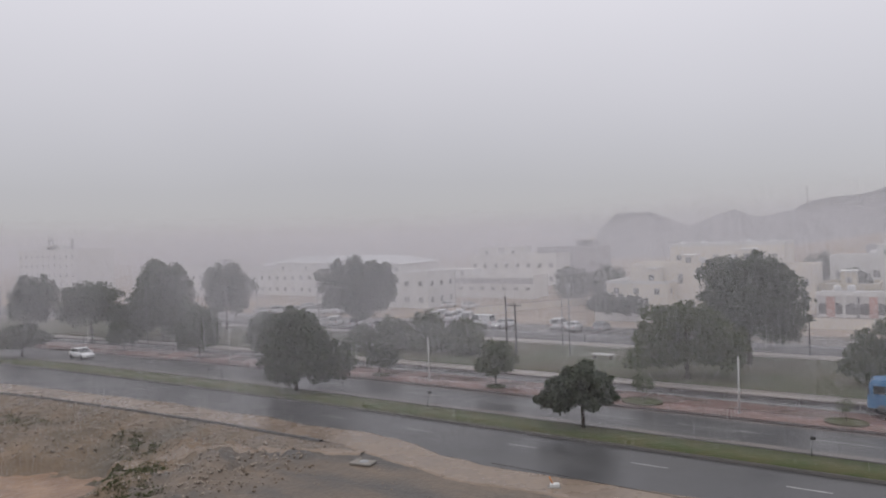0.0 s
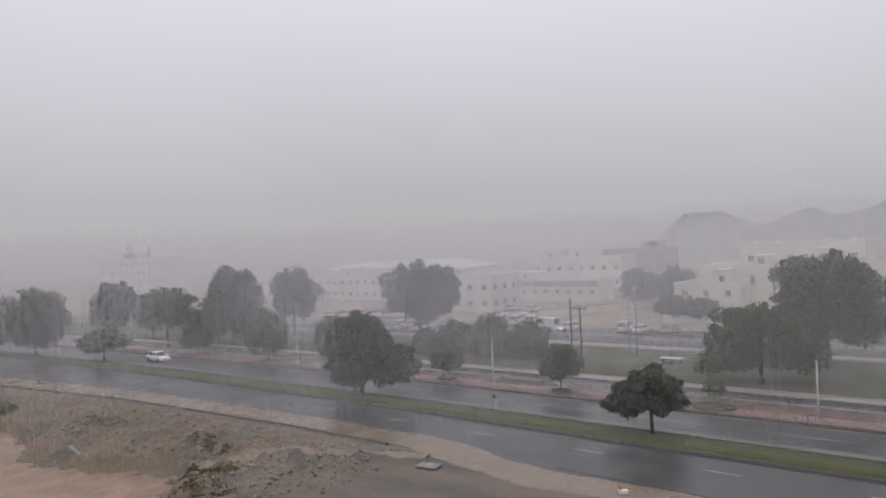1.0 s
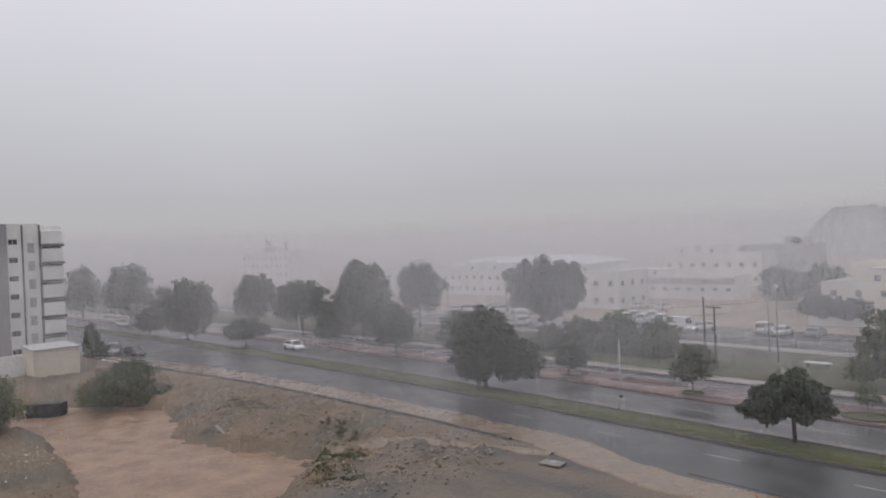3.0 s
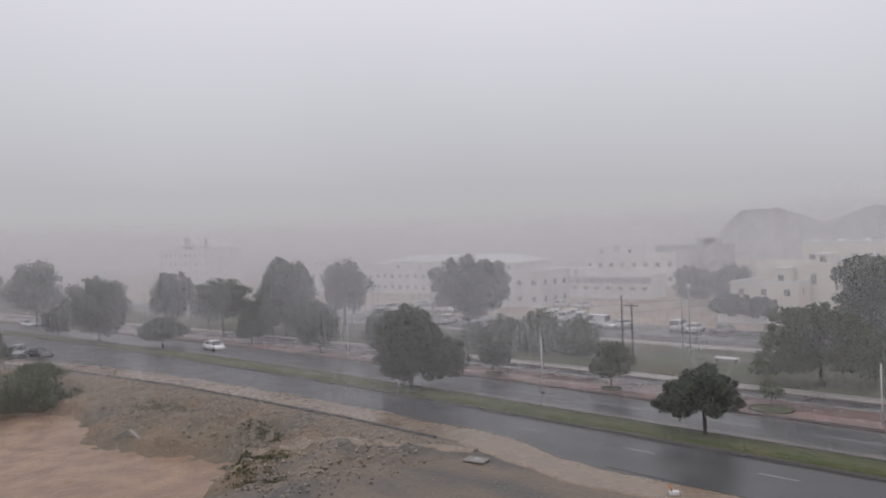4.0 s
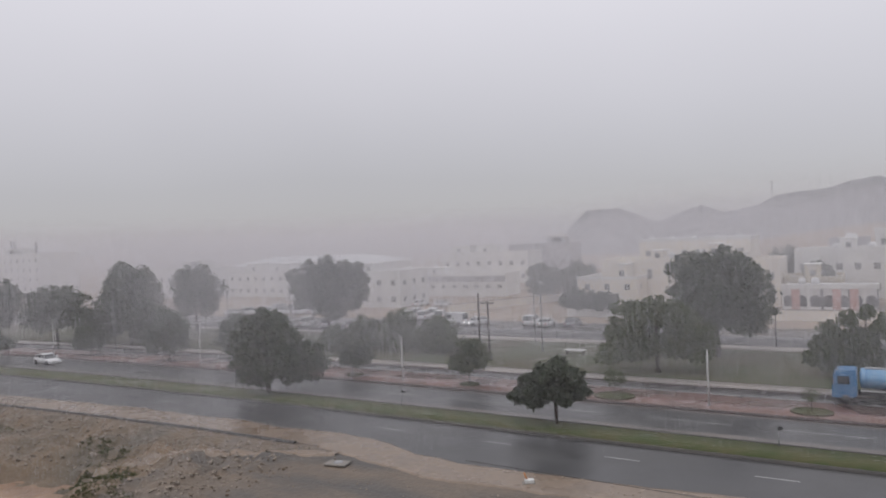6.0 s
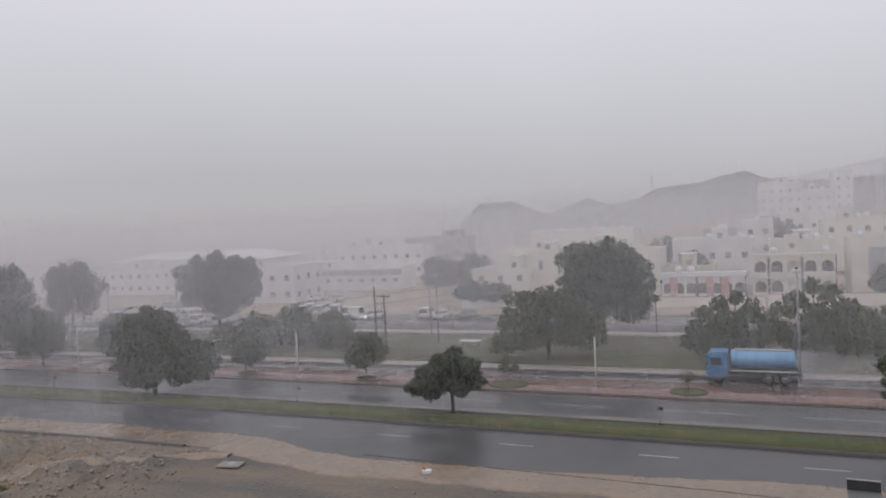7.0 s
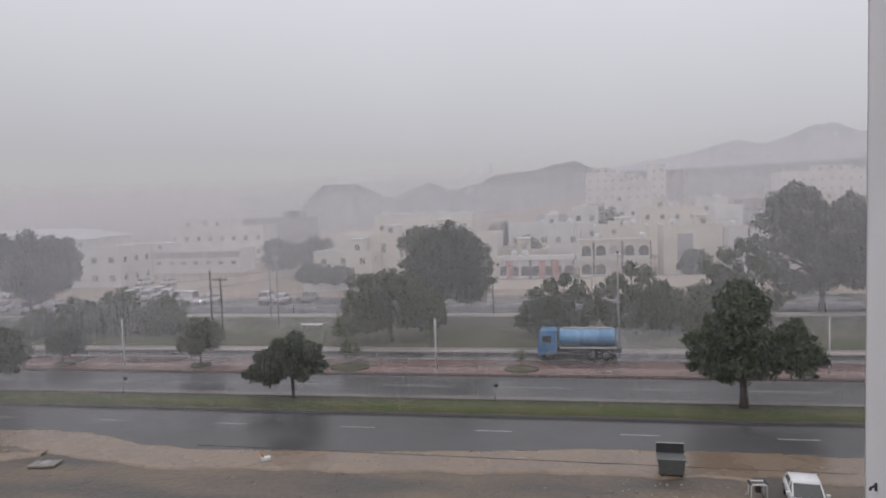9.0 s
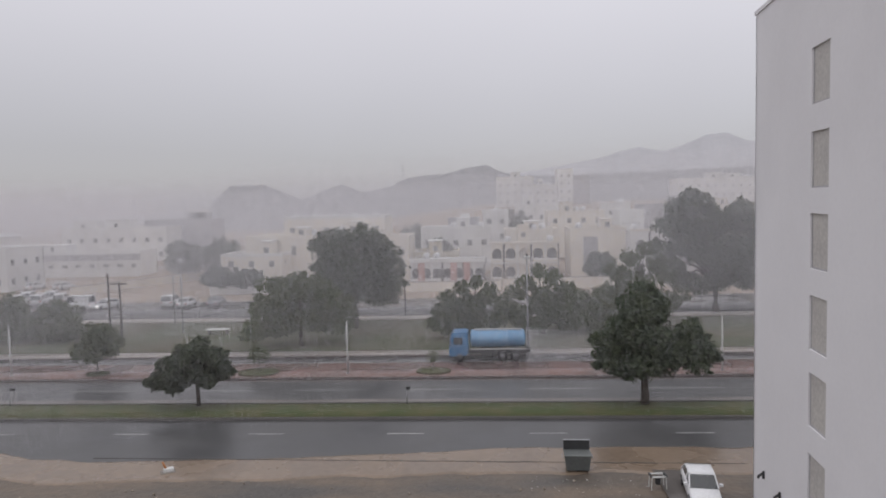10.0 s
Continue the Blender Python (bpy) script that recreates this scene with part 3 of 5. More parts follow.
ROUNDED = ((-55, 95, 13), (-46, 75, 17), (-30, 110, 13), (0, 114, 15), (30, 108, 13), (50, 103, 13), (60, 85, 14), (57, 62, 14), (40, 47, 16), (0, 80, 33), (-30, 57, 18), (0, 42, 20), (-44, 52, 13), (35, 80, 24), (18, 30, 12))
DOUBLE = ((-40, 190, 14), (-60, 170, 18), (-75, 140, 18), (-90, 105, 16), (-85, 76, 18), (-60, 52, 18), (-30, 44, 16), (-20, 178, 16), (-30, 120, 38), (10, 150, 20), (20, 92, 33), (40, 168, 16), (55, 148, 20), (68, 110, 23), (58, 62, 23), (0, 54, 20))
FEATHER = ((-72, 30, 15), (-62, 52, 16), (-45, 78, 18), (-18, 100, 15), (12, 112, 12), (38, 92, 16), (62, 74, 14), (80, 46, 15), (54, 38, 20), (0, 58, 30), (-30, 44, 22), (4, 26, 20), (-50, 22, 14), (40, 18, 14))
MED = "trees in the grass median"
tree(11.0, 50.6, 9.1, 8, 1.9, 3, "large dark green leafy tree standing in the grass median", lobes=BIG_L, count=15000, leaf=0.2, trunk=0.30, group=MED)
tree(-21.9, 50.6, 5.1, 6.0, 1.9, 5, "small round dark green tree standing in the grass median", count=7500, leaf=0.19, trunk=0.17, group=MED, lobes=shaped(UMBRELLA, 0.047, 23, 1))
tree(-52.9, 50.4, 8.9, 9.6, 1.0, 8, "dark green spreading tree standing in the grass median", count=13000, leaf=0.24, trunk=0.26, group=MED, lobes=shaped(SPREAD, 0.060, 46, 2))
tree(-108.8, 50.0, 4.8, 7.4, 1.3, 12, "small hazy round tree in the far median", count=2600, leaf=0.32, trunk=0.16, group=MED)
tree(-127.4, 47.4, 11.1, 11.2, 1.3, 13, "tall hazy tree in the far median", count=4800, leaf=0.4, trunk=0.26, group=MED, kind="tall")
tree(-143.0, 46.0, 5.6, 6.0, 0.9, 14, "small hazy tree in the far median", count=1800, leaf=0.4, trunk=0.16, group=MED)
tree(-177.0, 52.5, 14.4, 13.0, 2.4, 15, "wide hazy tree far along the median", count=3200, leaf=0.5, trunk=0.26, group=MED)
tree(-204.0, 48.5, 14.4, 10.0, 2.0, 16, "pale hazy tree far along the road", count=2200, leaf=0.55, trunk=0.26, group=MED)
tree(-200, 30.0, 9, 15, 1.8, 17, "pale hazy tree beside the far block of flats", count=2400, leaf=0.55, trunk=0.26)
PAV = "young trees in the red paving"
tree(-35.4, 60.6, 4.7, 4.7, 1.2, 21, "young round street tree in a planting ring", z=0.1, count=3400, leaf=0.19, trunk=0.08, group=PAV, material=M_LEAF2)
tree(-50.1, 60.3, 3.6, 3.8, 1.1, 22, "young leaning street tree in the red paving", z=0.1, count=2000, leaf=0.19, trunk=0.07, lean=0.9, group=PAV)
tree(-20.6, 60.9, 2.5, 2.3, 0.9, 23, "thin sapling on a small grassy patch", z=0.1, count=420, leaf=0.14, trunk=0.04, group=PAV, material=M_LEAF2)
tree(-5.0, 60.6, 2.0, 1.5, 0.8, 24, "bare thin sapling on a small patch", z=0.1, count=130, leaf=0.13, trunk=0.035, group=PAV, material=M_LEAF2)
tree(-80.4, 59.4, 7.5, 6.6, 1.1, 25, "hazy round street tree beside the kerb", count=3000, leaf=0.27, trunk=0.12, group=PAV)
tree(-98.4, 59.5, 4.5, 4.9, 1.1, 26, "hazy street tree beside the kerb", count=2400, leaf=0.28, trunk=0.11, group=PAV)
VER = "trees on the verge"
tree(-19.9, 72.5, 7.9, 10.6, 1.2, 31, "broad green tree with a domed crown on the verge", count=12500, leaf=0.23, trunk=0.27, group=VER, material=M_LEAF2, lobes=shaped([(a, u, r * 1.14) for a, u, r in DOMED], 0.062, 15, 3))
tree(-16.0, 82.9, 12.3, 12.4, 2.0, 33, "tall dense tree hanging over the verge", count=14500, leaf=0.29, trunk=0.32, group=VER, kind="tall", lobes=shaped([(a, u, r * 1.06) for a, u, r in HANGING], 0.070, 9, 4))
tree(-79.8, 90.4, 12.4, 13.0, 1.2, 34, "tall dense grey-green tree by the car park", count=11500, leaf=0.34, trunk=0.34, group=VER, kind="tall", lobes=shaped(ROUNDED, 0.099, 41, 5))
tree(-72.0, 63.6, 6.2, 6.2, 1.2, 35, "bushy tree beside the side road", count=3600, leaf=0.27, trunk=0.14, group=VER)
tree(-115.9, 64.5, 10.3, 11.5, 2.4, 36, "hazy tree on the far verge", count=3600, leaf=0.38, trunk=0.24, group=VER)
tree(-124.9, 59.5, 11.3, 9.0, 3.0, 37, "hazy upright tree on the far verge", count=3300, leaf=0.42, trunk=0.24, group=VER, kind="tall")
tree(-101.7, 68.3, 13.7, 11.4, 2.1, 38, "tall hazy tree with a rounded crown", count=5200, leaf=0.4, trunk=0.3, group=VER, kind="tall")
tree(-103.9, 82.8, 12.3, 10.0, 2.8, 39, "tall hazy tree with a ragged crown", count=4800, leaf=0.38, trunk=0.3, group=VER, kind="tall")
tree(-93.0, 66.0, 7.0, 8.5, 1.3, 40, "hazy spreading tree beside the side road", count=3400, leaf=0.32, trunk=0.2, group=VER)
tree(-105.5, 66.0, 6.4, 8.0, 1.3, 41, "hazy low tree beside the side road", count=2800, leaf=0.33, trunk=0.2, group=VER)
for k_, (tx, ty, th, tw, tk) in enumerate(((-60.5, 75.5, 5.0, 6.0, "bush"), (-55.0, 76.5, 6.2, 6.6, "bush"), (-49.5, 76.5, 5.2, 7.0, "bush"), (-64.5, 74.0, 3.8, 5.0, "bush"))):
    tree(tx, ty, th, tw, 0.3, 50 + k_, "tangled olive-green shrub on the verge", kind=tk, count=3600, leaf=0.24, trunk=0.1, name="shrub", group="shrubs on the verge", material=M_LEAF2)
tree(-2.0, 75.5, 7.0, 7.2, 0.6, 60, "drooping green tree on the verge", kind="weep", count=7500, leaf=0.25, trunk=0.16, group=VER, material=M_LEAF3, lobes=shaped(FEATHER, 0.056, 2, 7))
tree(6.0, 77.5, 8.0, 7.6, 0.8, 61, "feathery green tree on the verge", kind="weep", count=7500, leaf=0.25, trunk=0.16, group=VER, material=M_LEAF3, lobes=shaped([(-a, u * 1.1, r) for a, u, r in FEATHER], 0.058, -4, 8))
tree(11.5, 79.5, 6.0, 7.5, 0.4, 62, "low olive shrub on the verge", kind="bush", count=5200, leaf=0.25, trunk=0.12, name="shrub", group="shrubs on the verge", material=M_LEAF2, lobes=shaped([(a * 1.1, u * 0.7, r) for a, u, r in FEATHER], 0.056, -8, 9))
tree(17.0, 81.0, 9.6, 7.6, 0.8, 63, "feathery tall tree on the verge", kind="weep", count=6800, leaf=0.25, trunk=0.16, group=VER, material=M_LEAF3, lobes=shaped([(a * 0.8, u * 1.15, r) for a, u, r in FEATHER], 0.070, -12, 10))
tree(28.9, 91.5, 13.8, 12.0, 2.6, 64, "tall dark dense tree by the car park", kind="tall", count=16000, leaf=0.34, trunk=0.4, group=VER, lobes=shaped([(a, u, r * 1.10) for a, u, r in DOUBLE], 0.078, -17, 6))
tree(37.5, 92.5, 12.6, 9.0, 2.6, 65, "tall dark dense tree beside its neighbour", kind="tall", count=8500, leaf=0.34, trunk=0.36, group=VER)


# ---- walls with openings ----
def facade(width, height, openings, depth=0.18, back=None):
    """A wall face in the xz plane, looking towards -y, with openings (x0, x1, z0, z1) and their reveals."""
    bm = bmesh.new()
    xs = sorted({0.0, width, *[v for o in openings for v in o[:2]]})
    zs = sorted({0.0, height, *[v for o in openings for v in o[2:4]]})
    for xa, xb in zip(xs, xs[1:]):
        for za, zb in zip(zs, zs[1:]):
            cx, cz = (xa + xb) / 2, (za + zb) / 2
            if not any(o[0] < cx < o[1] and o[2] < cz < o[3] for o in openings):
                bm.faces.new([bm.verts.new(p) for p in ((xa, 0, za), (xb, 0, za), (xb, 0, zb), (xa, 0, zb))])
    for xa, xb, za, zb in openings:
        for p in (((xa, za), (xb, za)), ((xb, za), (xb, zb)), ((xb, zb), (xa, zb)), ((xa, zb), (xa, za))):
            (a, b), (c, d) = p
            bm.faces.new([bm.verts.new(q) for q in ((a, 0, b), (a, depth, b), (c, depth, d), (c, 0, d))])
    bmesh.ops.remove_doubles(bm, verts=bm.verts, dist=0.0005)
    return bm


def window(parent, xa, xb, za, zb, depth=0.16, bars=1, material=None, name="window", pane=None):
    """A window in a facade: a frame with a mullion, and its pane behind it."""
    bm = box(xa, xb, depth - 0.04, depth + 0.02, za, za + 0.07)
    box(xa, xb, depth - 0.04, depth + 0.02, zb - 0.07, zb, bm=bm)
    n = bars + 2
    for i in range(n):
        x = xa + 0.035 + (xb - xa - 0.07) * i / (n - 1)
        box(x - 0.035, x + 0.035, depth - 0.04, depth + 0.02, za, zb, bm=bm)
    w = part(name, bm, material or M_FRAMEW, parent)
    part("pane", box(xa, xb, depth + 0.005, depth + 0.03, za, zb), pane or M_GLASS, w)
    return w


def grid(width, n, storeys, floor_h, ww, wh, sill=0.95, margin=0.0, z0=0.0):
    pitch = (width - 2 * margin) / n
    return [(margin + pitch * (i + 0.5) - ww / 2, margin + pitch * (i + 0.5) + ww / 2, z0 + floor_h * s + sill, z0 + floor_h * s + sill + wh) for s in range(storeys) for i in range(n)]


def house(m, w, d, h, label, material, openings=(), side=(), name="house", parapet=0.5, tanks=0, seed=0, trim=None, domes=0, category="house", pane=None, rooms=None):
    """A flat-roofed house whose front looks towards its own -y; m is the pose of the front's lower left corner."""
    rng = random.Random(seed)
    pane = pane or M_GREYPANE
    root = thing(name, m, label, category)
    front = part("wall", facade(w, h, list(openings)), material, root)
    for o in openings:
        window(front, *o, pane=pane)
    for nm, mm in (("wall", pose(0, d, 0, 0, 0, -90)), ("wall", pose(w, 0, 0, 0, 0, 90))):
        wl_ = part(nm, facade(d, h, [o for o in side if o[1] < d]), material, root)
        wl_.matrix_local = mm
        for o in side:
            if o[1] < d:
                window(wl_, *o)
    part("wall", box(0, w, d - 0.2, d, 0, h - 0.002), material, root)
    part("roof", box(0.02, w - 0.02, 0.02, d - 0.2, h - 0.3, h - 0.02), M_LGREY, root)
    bm = bmesh.new()
    for b in ((-0.06, w + 0.06, -0.06, 0.14), (-0.06, w + 0.06, d - 0.14, d + 0.06), (-0.06, 0.14, 0.14, d - 0.14), (w - 0.14, w + 0.06, 0.14, d - 0.14)):
        box(b[0], b[1], b[2], b[3], h, h + parapet, bm=bm)
    part("parapet", bm, trim or material, root)
    for i in range(tanks):
        tx, ty = rng.uniform(1.2, max(1.4, w - 1.2)), rng.uniform(1.0, max(1.2, d * 0.5))
        bm = tube([(tx, ty, h - 0.02), (tx, ty, h + 1.2), (tx, ty, h + 1.4)], [0.62, 0.62, 0.2], 12)
        smooth(part("water_tank", bm, M_TANKW, root, "white roof water tank"))
    for i in range((2 if w > 18 else 1 if w > 8.5 else 0) if rooms is None else rooms):
        rw, rh = w * rng.uniform(0.16, 0.30), rng.uniform(1.7, 2.6)
        rx0 = rng.uniform(0.3, w - rw - 0.3)
        room = part("roof_room", box(rx0, rx0 + rw, 1.4, min(d - 0.6, 5.5), h - 0.02, h + rh, 0.03), material, root)
        part("roof_slab", box(rx0 - 0.2, rx0 + rw + 0.2, 1.2, min(d - 0.4, 5.7), h + rh, h + rh + 0.18, 0.02), trim or M_WHITE, room)
        part("opening", box(rx0 + rw * 0.35, rx0 + rw * 0.35 + 0.9, 1.36, 1.396, h + 0.5, h + 1.5), M_GREYPANE, room)
    for i in range(domes):
        dx = w * (i + 0.5) / domes
        bm = bmesh.new()
        bmesh.ops.create_uvsphere(bm, u_segments=14, v_segments=8, radius=0.75, matrix=Matrix.Translation((dx, 1.6, h + 0.35)))
        smooth(part("dome", bm, M_TANKW, root, "small white roof dome"))
    return root


def arch(parent, xa, xb, zs, zt, y0, y1, material):
    """The arched head that fills the upper corners of a rectangular opening from zs up to zt."""
    bm = bmesh.new()
    cx, r, n = (xa + xb) / 2, (xb - xa) / 2, 10
    for half in (-1, 1):
        prev = None
        for i in range(n + 1):
            a = math.pi / 2 * i / n
            x, z = cx + half * r * math.cos(a), min(zs + (zt - zs) * math.sin(a), zt - 0.01)
            cur = [bm.verts.new(p) for p in ((x, y0, z), (x, y0, zt), (x, y1, zt), (x, y1, z))]
            if prev:
                for q in range(4):
                    bm.faces.new((prev[q], cur[q], cur[(q + 1) % 4], prev[(q + 1) % 4]))
            prev = cur
    return part("arch", bm, material, parent)




# ---- the block of flats beyond the pool ----
def flats():
    h, pitch = 23.1, 2.97
    root = thing("apartment_block", pose(-132, -22, -1.4, 0, 0, 90), "white seven-storey block of flats with a dark grey slanted panel", "building")
    w = 50.7
    zs = [3.95 + pitch * s for s in range(6)]

    def y2u(y):
        return y + 22

    wins = []
    for z in zs:
        for y in (11.4, 14.5):
            wins.append((y2u(y - 0.75), y2u(y + 0.75), z - 0.1, z + 1.0))
        for y in (-14, -9, -4, 1):
            wins.append((y2u(y - 0.9), y2u(y + 0.9), z - 0.3, z + 1.0))
    wall_a = part("wall", facade(y2u(20.6), h - 0.9, [o for o in wins if o[1] < y2u(15.6)]), M_WHITE, root)
    for o in wins:
        if o[1] < y2u(15.6):
            window(wall_a, *o)
    part("parapet", box(0, y2u(14.6), 0.02, 0.25, h - 0.9, h - 0.35), M_WHITE, root)
    # slanted dark panel, narrowing to its waist and leaning out again below
    n = 16
    bm = bmesh.new()
    rows = []
    for i in range(n + 1):
        z = h * i / n
        left = float(np.interp(z, [0, 3.6, 10.9, 18.0, h], [15.0, 15.7, 17.1, 16.1, 14.2]))
        rows.append([bm.verts.new(p) for p in ((y2u(left), -0.45, z), (y2u(20.6), -0.45, z), (y2u(20.6), 0.3, z), (y2u(left), 0.3, z))])
    for a, b in zip(rows, rows[1:]):
        for q in range(4):
            bm.faces.new((a[q], a[(q + 1) % 4], b[(q + 1) % 4], b[q]))
    bm.faces.new(rows[-1])
    panel = part("panel", bm, M_GREYW, root, "dark grey slanted cladding panel")
    for z in zs:
        wd = window(panel, y2u(17.4), y2u(18.6), z, z + 0.85, depth=-0.48)
    # white stair strip with narrow windows, flanked by dark grooves
    ops = [(y2u(20.75), y2u(22.1), z - 0.1, z + 0.8) for z in [2.0 + pitch * s for s in range(7)]]
    ops += [(y2u(23.5), y2u(24.5), z - 0.5, z + 1.1) for z in zs]
    u0 = y2u(20.62)
    ops = [(a - u0, b - u0, c, d) for a, b, c, d in ops]
    strip = part("wall", facade(y2u(25.2) - u0, h, ops), M_WHITE, root)
    strip.location = (u0, -0.25, 0)
    part("return_wall", box(y2u(20.6), y2u(25.2), 0.0, 0.3, 0, h - 0.02), M_WHITE, root)
    for o in ops:
        window(strip, *o, pane=M_GLASS if o[1] < 2 else M_LGREY, depth=0.12)
    for y in (22.75, 25.25):
        part("groove", box(y2u(y) - 0.12, y2u(y) + 0.12, -0.4, -0.26, 0, h - 0.2), M_SHADE, root, "dark vertical groove")
    # rounded balcony stack at the end
    part("wall", box(y2u(25.4), y2u(28.3), 0.5, 1.0, 0, h - 0.4), M_WHITE, root)
    for s in range(7):
        z = 1.9 + pitch * s
        b = part("balcony", box(y2u(25.45), y2u(28.6), -0.75, 0.5, z, z + 2.2, 0.12), M_WHITE, root)
        part("slab", box(y2u(25.35), y2u(28.8), -0.95, 0.5, z - 0.42, z - 0.02), M_SHADE, b, "dark balcony underside")
    for s in range(6):
        z = 3.0 + pitch * s
        part("ledge", box(y2u(8.2), y2u(14.0 + (0.9 if s in (2, 3, 4) else 0.3)), -0.5, 0.05, z - 0.05, z + 0.35), M_SHADE, root, "dark sun-shade ledge")
        for y in (-16, -5, 6.2):
            bal = part("balcony", box(y2u(y - 2), y2u(y + 2), -1.3, 0.02, z - 0.3, z + 0.75, 0.06), M_WHITE, root)
    part("wall", box(0, w, 0.6, 14, 0, h - 0.6), M_WHITE, root)
    for u in (20, 30, 36, 41):
        smooth(part("vent", tube([(u, 4, h - 0.7), (u, 4, h + 0.5)], [0.3, 0.25], 8), M_METAL, root))
    return root


flats()
g_wall = thing("garden_wall", pose(-112, -20, -1.6), "white rendered boundary wall beside the flats", "wall")
part("wall", box(-0.15, 0.15, 0, 34.5, 0, 2.6, 0.03), M_WHITE, g_wall)
part("coping", box(-0.22, 0.22, 0, 34.5, 2.6, 2.72), M_LGREY, g_wall)
part("wall", box(-0.15, 0.15, 34.5, 39, 0, 4.2, 0.03), M_WHITE, g_wall)
box_house = thing("plant_room", pose(-107, 19.2, -1.9), "pale yellow rendered box-shaped plant room", "outbuilding")
part("wall", box(-8, 0, 0, 5.6, 0, 5.3, 0.03), M_YELLOW, box_house)
part("roof", box(-8.15, 0.15, -0.15, 5.75, 5.3, 5.5, 0.03), M_LGREY, box_house)


# ---- the wall close beside the balcony ----
def near_block():
    root = thing("neighbour_building", pose(11.32, 30.7, -0.05, 0, 0, -94.7), "plain white rendered side wall with closed shutters", "building")
    # its local x runs back along the wall towards the balcony
    ops = [(6.35, 7.85, z, z + 1.85) for z in (2.1, 5.1, 7.1 + 0.0, 9.75, 12.5, 15.2, 17.95) if z not in (2.1, 5.1)] + [(6.35, 7.85, 4.3, 6.15), (6.35, 7.85, 1.5, 3.35)]
    w = part("wall", facade(16.0, 22.45, ops, depth=0.10), M_NEARW, root)
    for o in ops:
        sh = part("shutter", box(o[0], o[1], 0.07, 0.12, o[2], o[3]), M_BLIND, root, "closed beige roller shutter")
        part("slat", box(o[0], o[1], 0.055, 0.07, o[2], o[2] + 0.06), M_LGREY, sh)
        part("frame", box(o[0], o[0] + 0.05, 0.05, 0.07, o[2], o[3]), M_LGREY, sh)
    part("wall", box(0, 16, 0.13, 12, 0, 22.2), M_NEARW, root)
    part("wall", box(0.0, 0.12, 0.0, 0.13, 0, 22.4), M_NEARW, root)
    part("parapet", box(-0.05, 16, -0.05, 0.3, 22.45, 22.6), M_NEARW, root)
    for u, z in ((1.55, 3.45), (3.6, 3.42)):
        bm = box(u - 0.03, u + 0.03, -0.09, 0, z - 0.16, z + 0.16, 0.01)
        tube([(u, -0.09, z + 0.05), (u + 0.1, -0.25, z + 0.0), (u + 0.1, -0.27, z - 0.1)], [0.05, 0.05, 0.06], 8, bm)
        part("wall_lamp", bm, M_DARK, root, "small black wall lamp")
    return root


near_block()


# ---- the town ----
def arcade_house(m, w, h, bays, label, material, d=9, seed=0, rows=2, trim=None):
    """A villa whose balconies open through rounded arches."""
    fh = (h - 0.4) / rows
    pitch = w / bays
    ops = [(pitch * (i + 0.5) - 0.85, pitch * (i + 0.5) + 0.85, fh * s + 0.75, fh * s + 2.95) for s in range(rows) for i in range(bays)]
    root = thing("villa", m, label, "house")
    front = part("wall", facade(w, h, ops, depth=0.35), material, root)
    for o in ops:
        arch(front, o[0], o[1], o[3] - 0.85, o[3], 0.004, 0.34, material)
        part("balcony_rail", box(o[0], o[1], 0.10, 0.2, o[2], o[2] + 0.35), M_WHITE, root)
    for i in range(bays + 1):
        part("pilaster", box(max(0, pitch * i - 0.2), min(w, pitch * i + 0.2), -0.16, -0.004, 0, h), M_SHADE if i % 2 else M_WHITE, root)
    part("ledge", box(-0.1, w + 0.1, -0.3, -0.17, fh + 0.1, fh + 0.4), M_WHITE, root)
    # Back wall coloured dark to stand for the shade inside the arches.
    part("recess", box(0.02, w - 0.02, 0.9, 1.0, 0, h - 0.1), M_SHADE, root, "balcony back wall painted dark for shade")
    part("wall", box(-0.01, 0.2, 0.01, d, 0, h - 0.01), material, root)
    part("wall", box(w - 0.2, w + 0.01, 0.01, d, 0, h - 0.01), material, root)
    part("roof", box(0.2, w - 0.2, 0.4, d, h - 0.35, h - 0.05), M_LGREY, root)
    part("parapet", box(-0.15, w + 0.15, -0.2, 0.3, h, h + 0.45, 0.04), trim or M_CREAM, root)
    rng = random.Random(seed)
    for i in range(2):
        tx = rng.uniform(1, w - 1)
        smooth(part("water_tank", tube([(tx, 2.5, h - 0.06), (tx, 2.5, h + 1.2), (tx, 2.5, h + 1.35)], [0.6, 0.6, 0.2], 12), M_TANKW, root, "white roof water tank"))
    return root


house(pose(-47.5, 122, 0), 11.0, 10, 6.0, "low cream wing with small square windows", M_CREAM, grid(11, 3, 2, 3.0, 1.0, 1.1, 1.1), grid(10, 2, 2, 3.0, 1.0, 1.1, 1.1), seed=1, trim=M_WHITE)
house(pose(-45.0, 128.1, 0), 13.2, 12, 8.8, "tall cream villa with upright windows", M_CREAM, [(4.6, 5.6, 5.4, 7.1), (8.6, 9.5, 5.6, 7.4)] + grid(13.2, 3, 1, 3.0, 1.0, 1.2, 1.0), grid(12, 3, 2, 3.6, 1.0, 1.4, 1.2), seed=2, tanks=1)
house(pose(-31.7, 130, 0), 10.6, 14, 9.2, "cream villa block behind a large tree", M_CREAM, grid(10.6, 3, 2, 3.9, 1.1, 1.4, 1.4), grid(14, 3, 2, 3.9, 1.0, 1.4, 1.2), seed=3, tanks=1)
house(pose(-42.6, 145, 0), 21.3, 12, 11.9, "long cream block with white domes on its roof", M_CREAM, grid(21.3, 6, 3, 3.7, 1.1, 1.3, 1.5), seed=4, domes=5, trim=M_WHITE, name="villa_block", rooms=0)
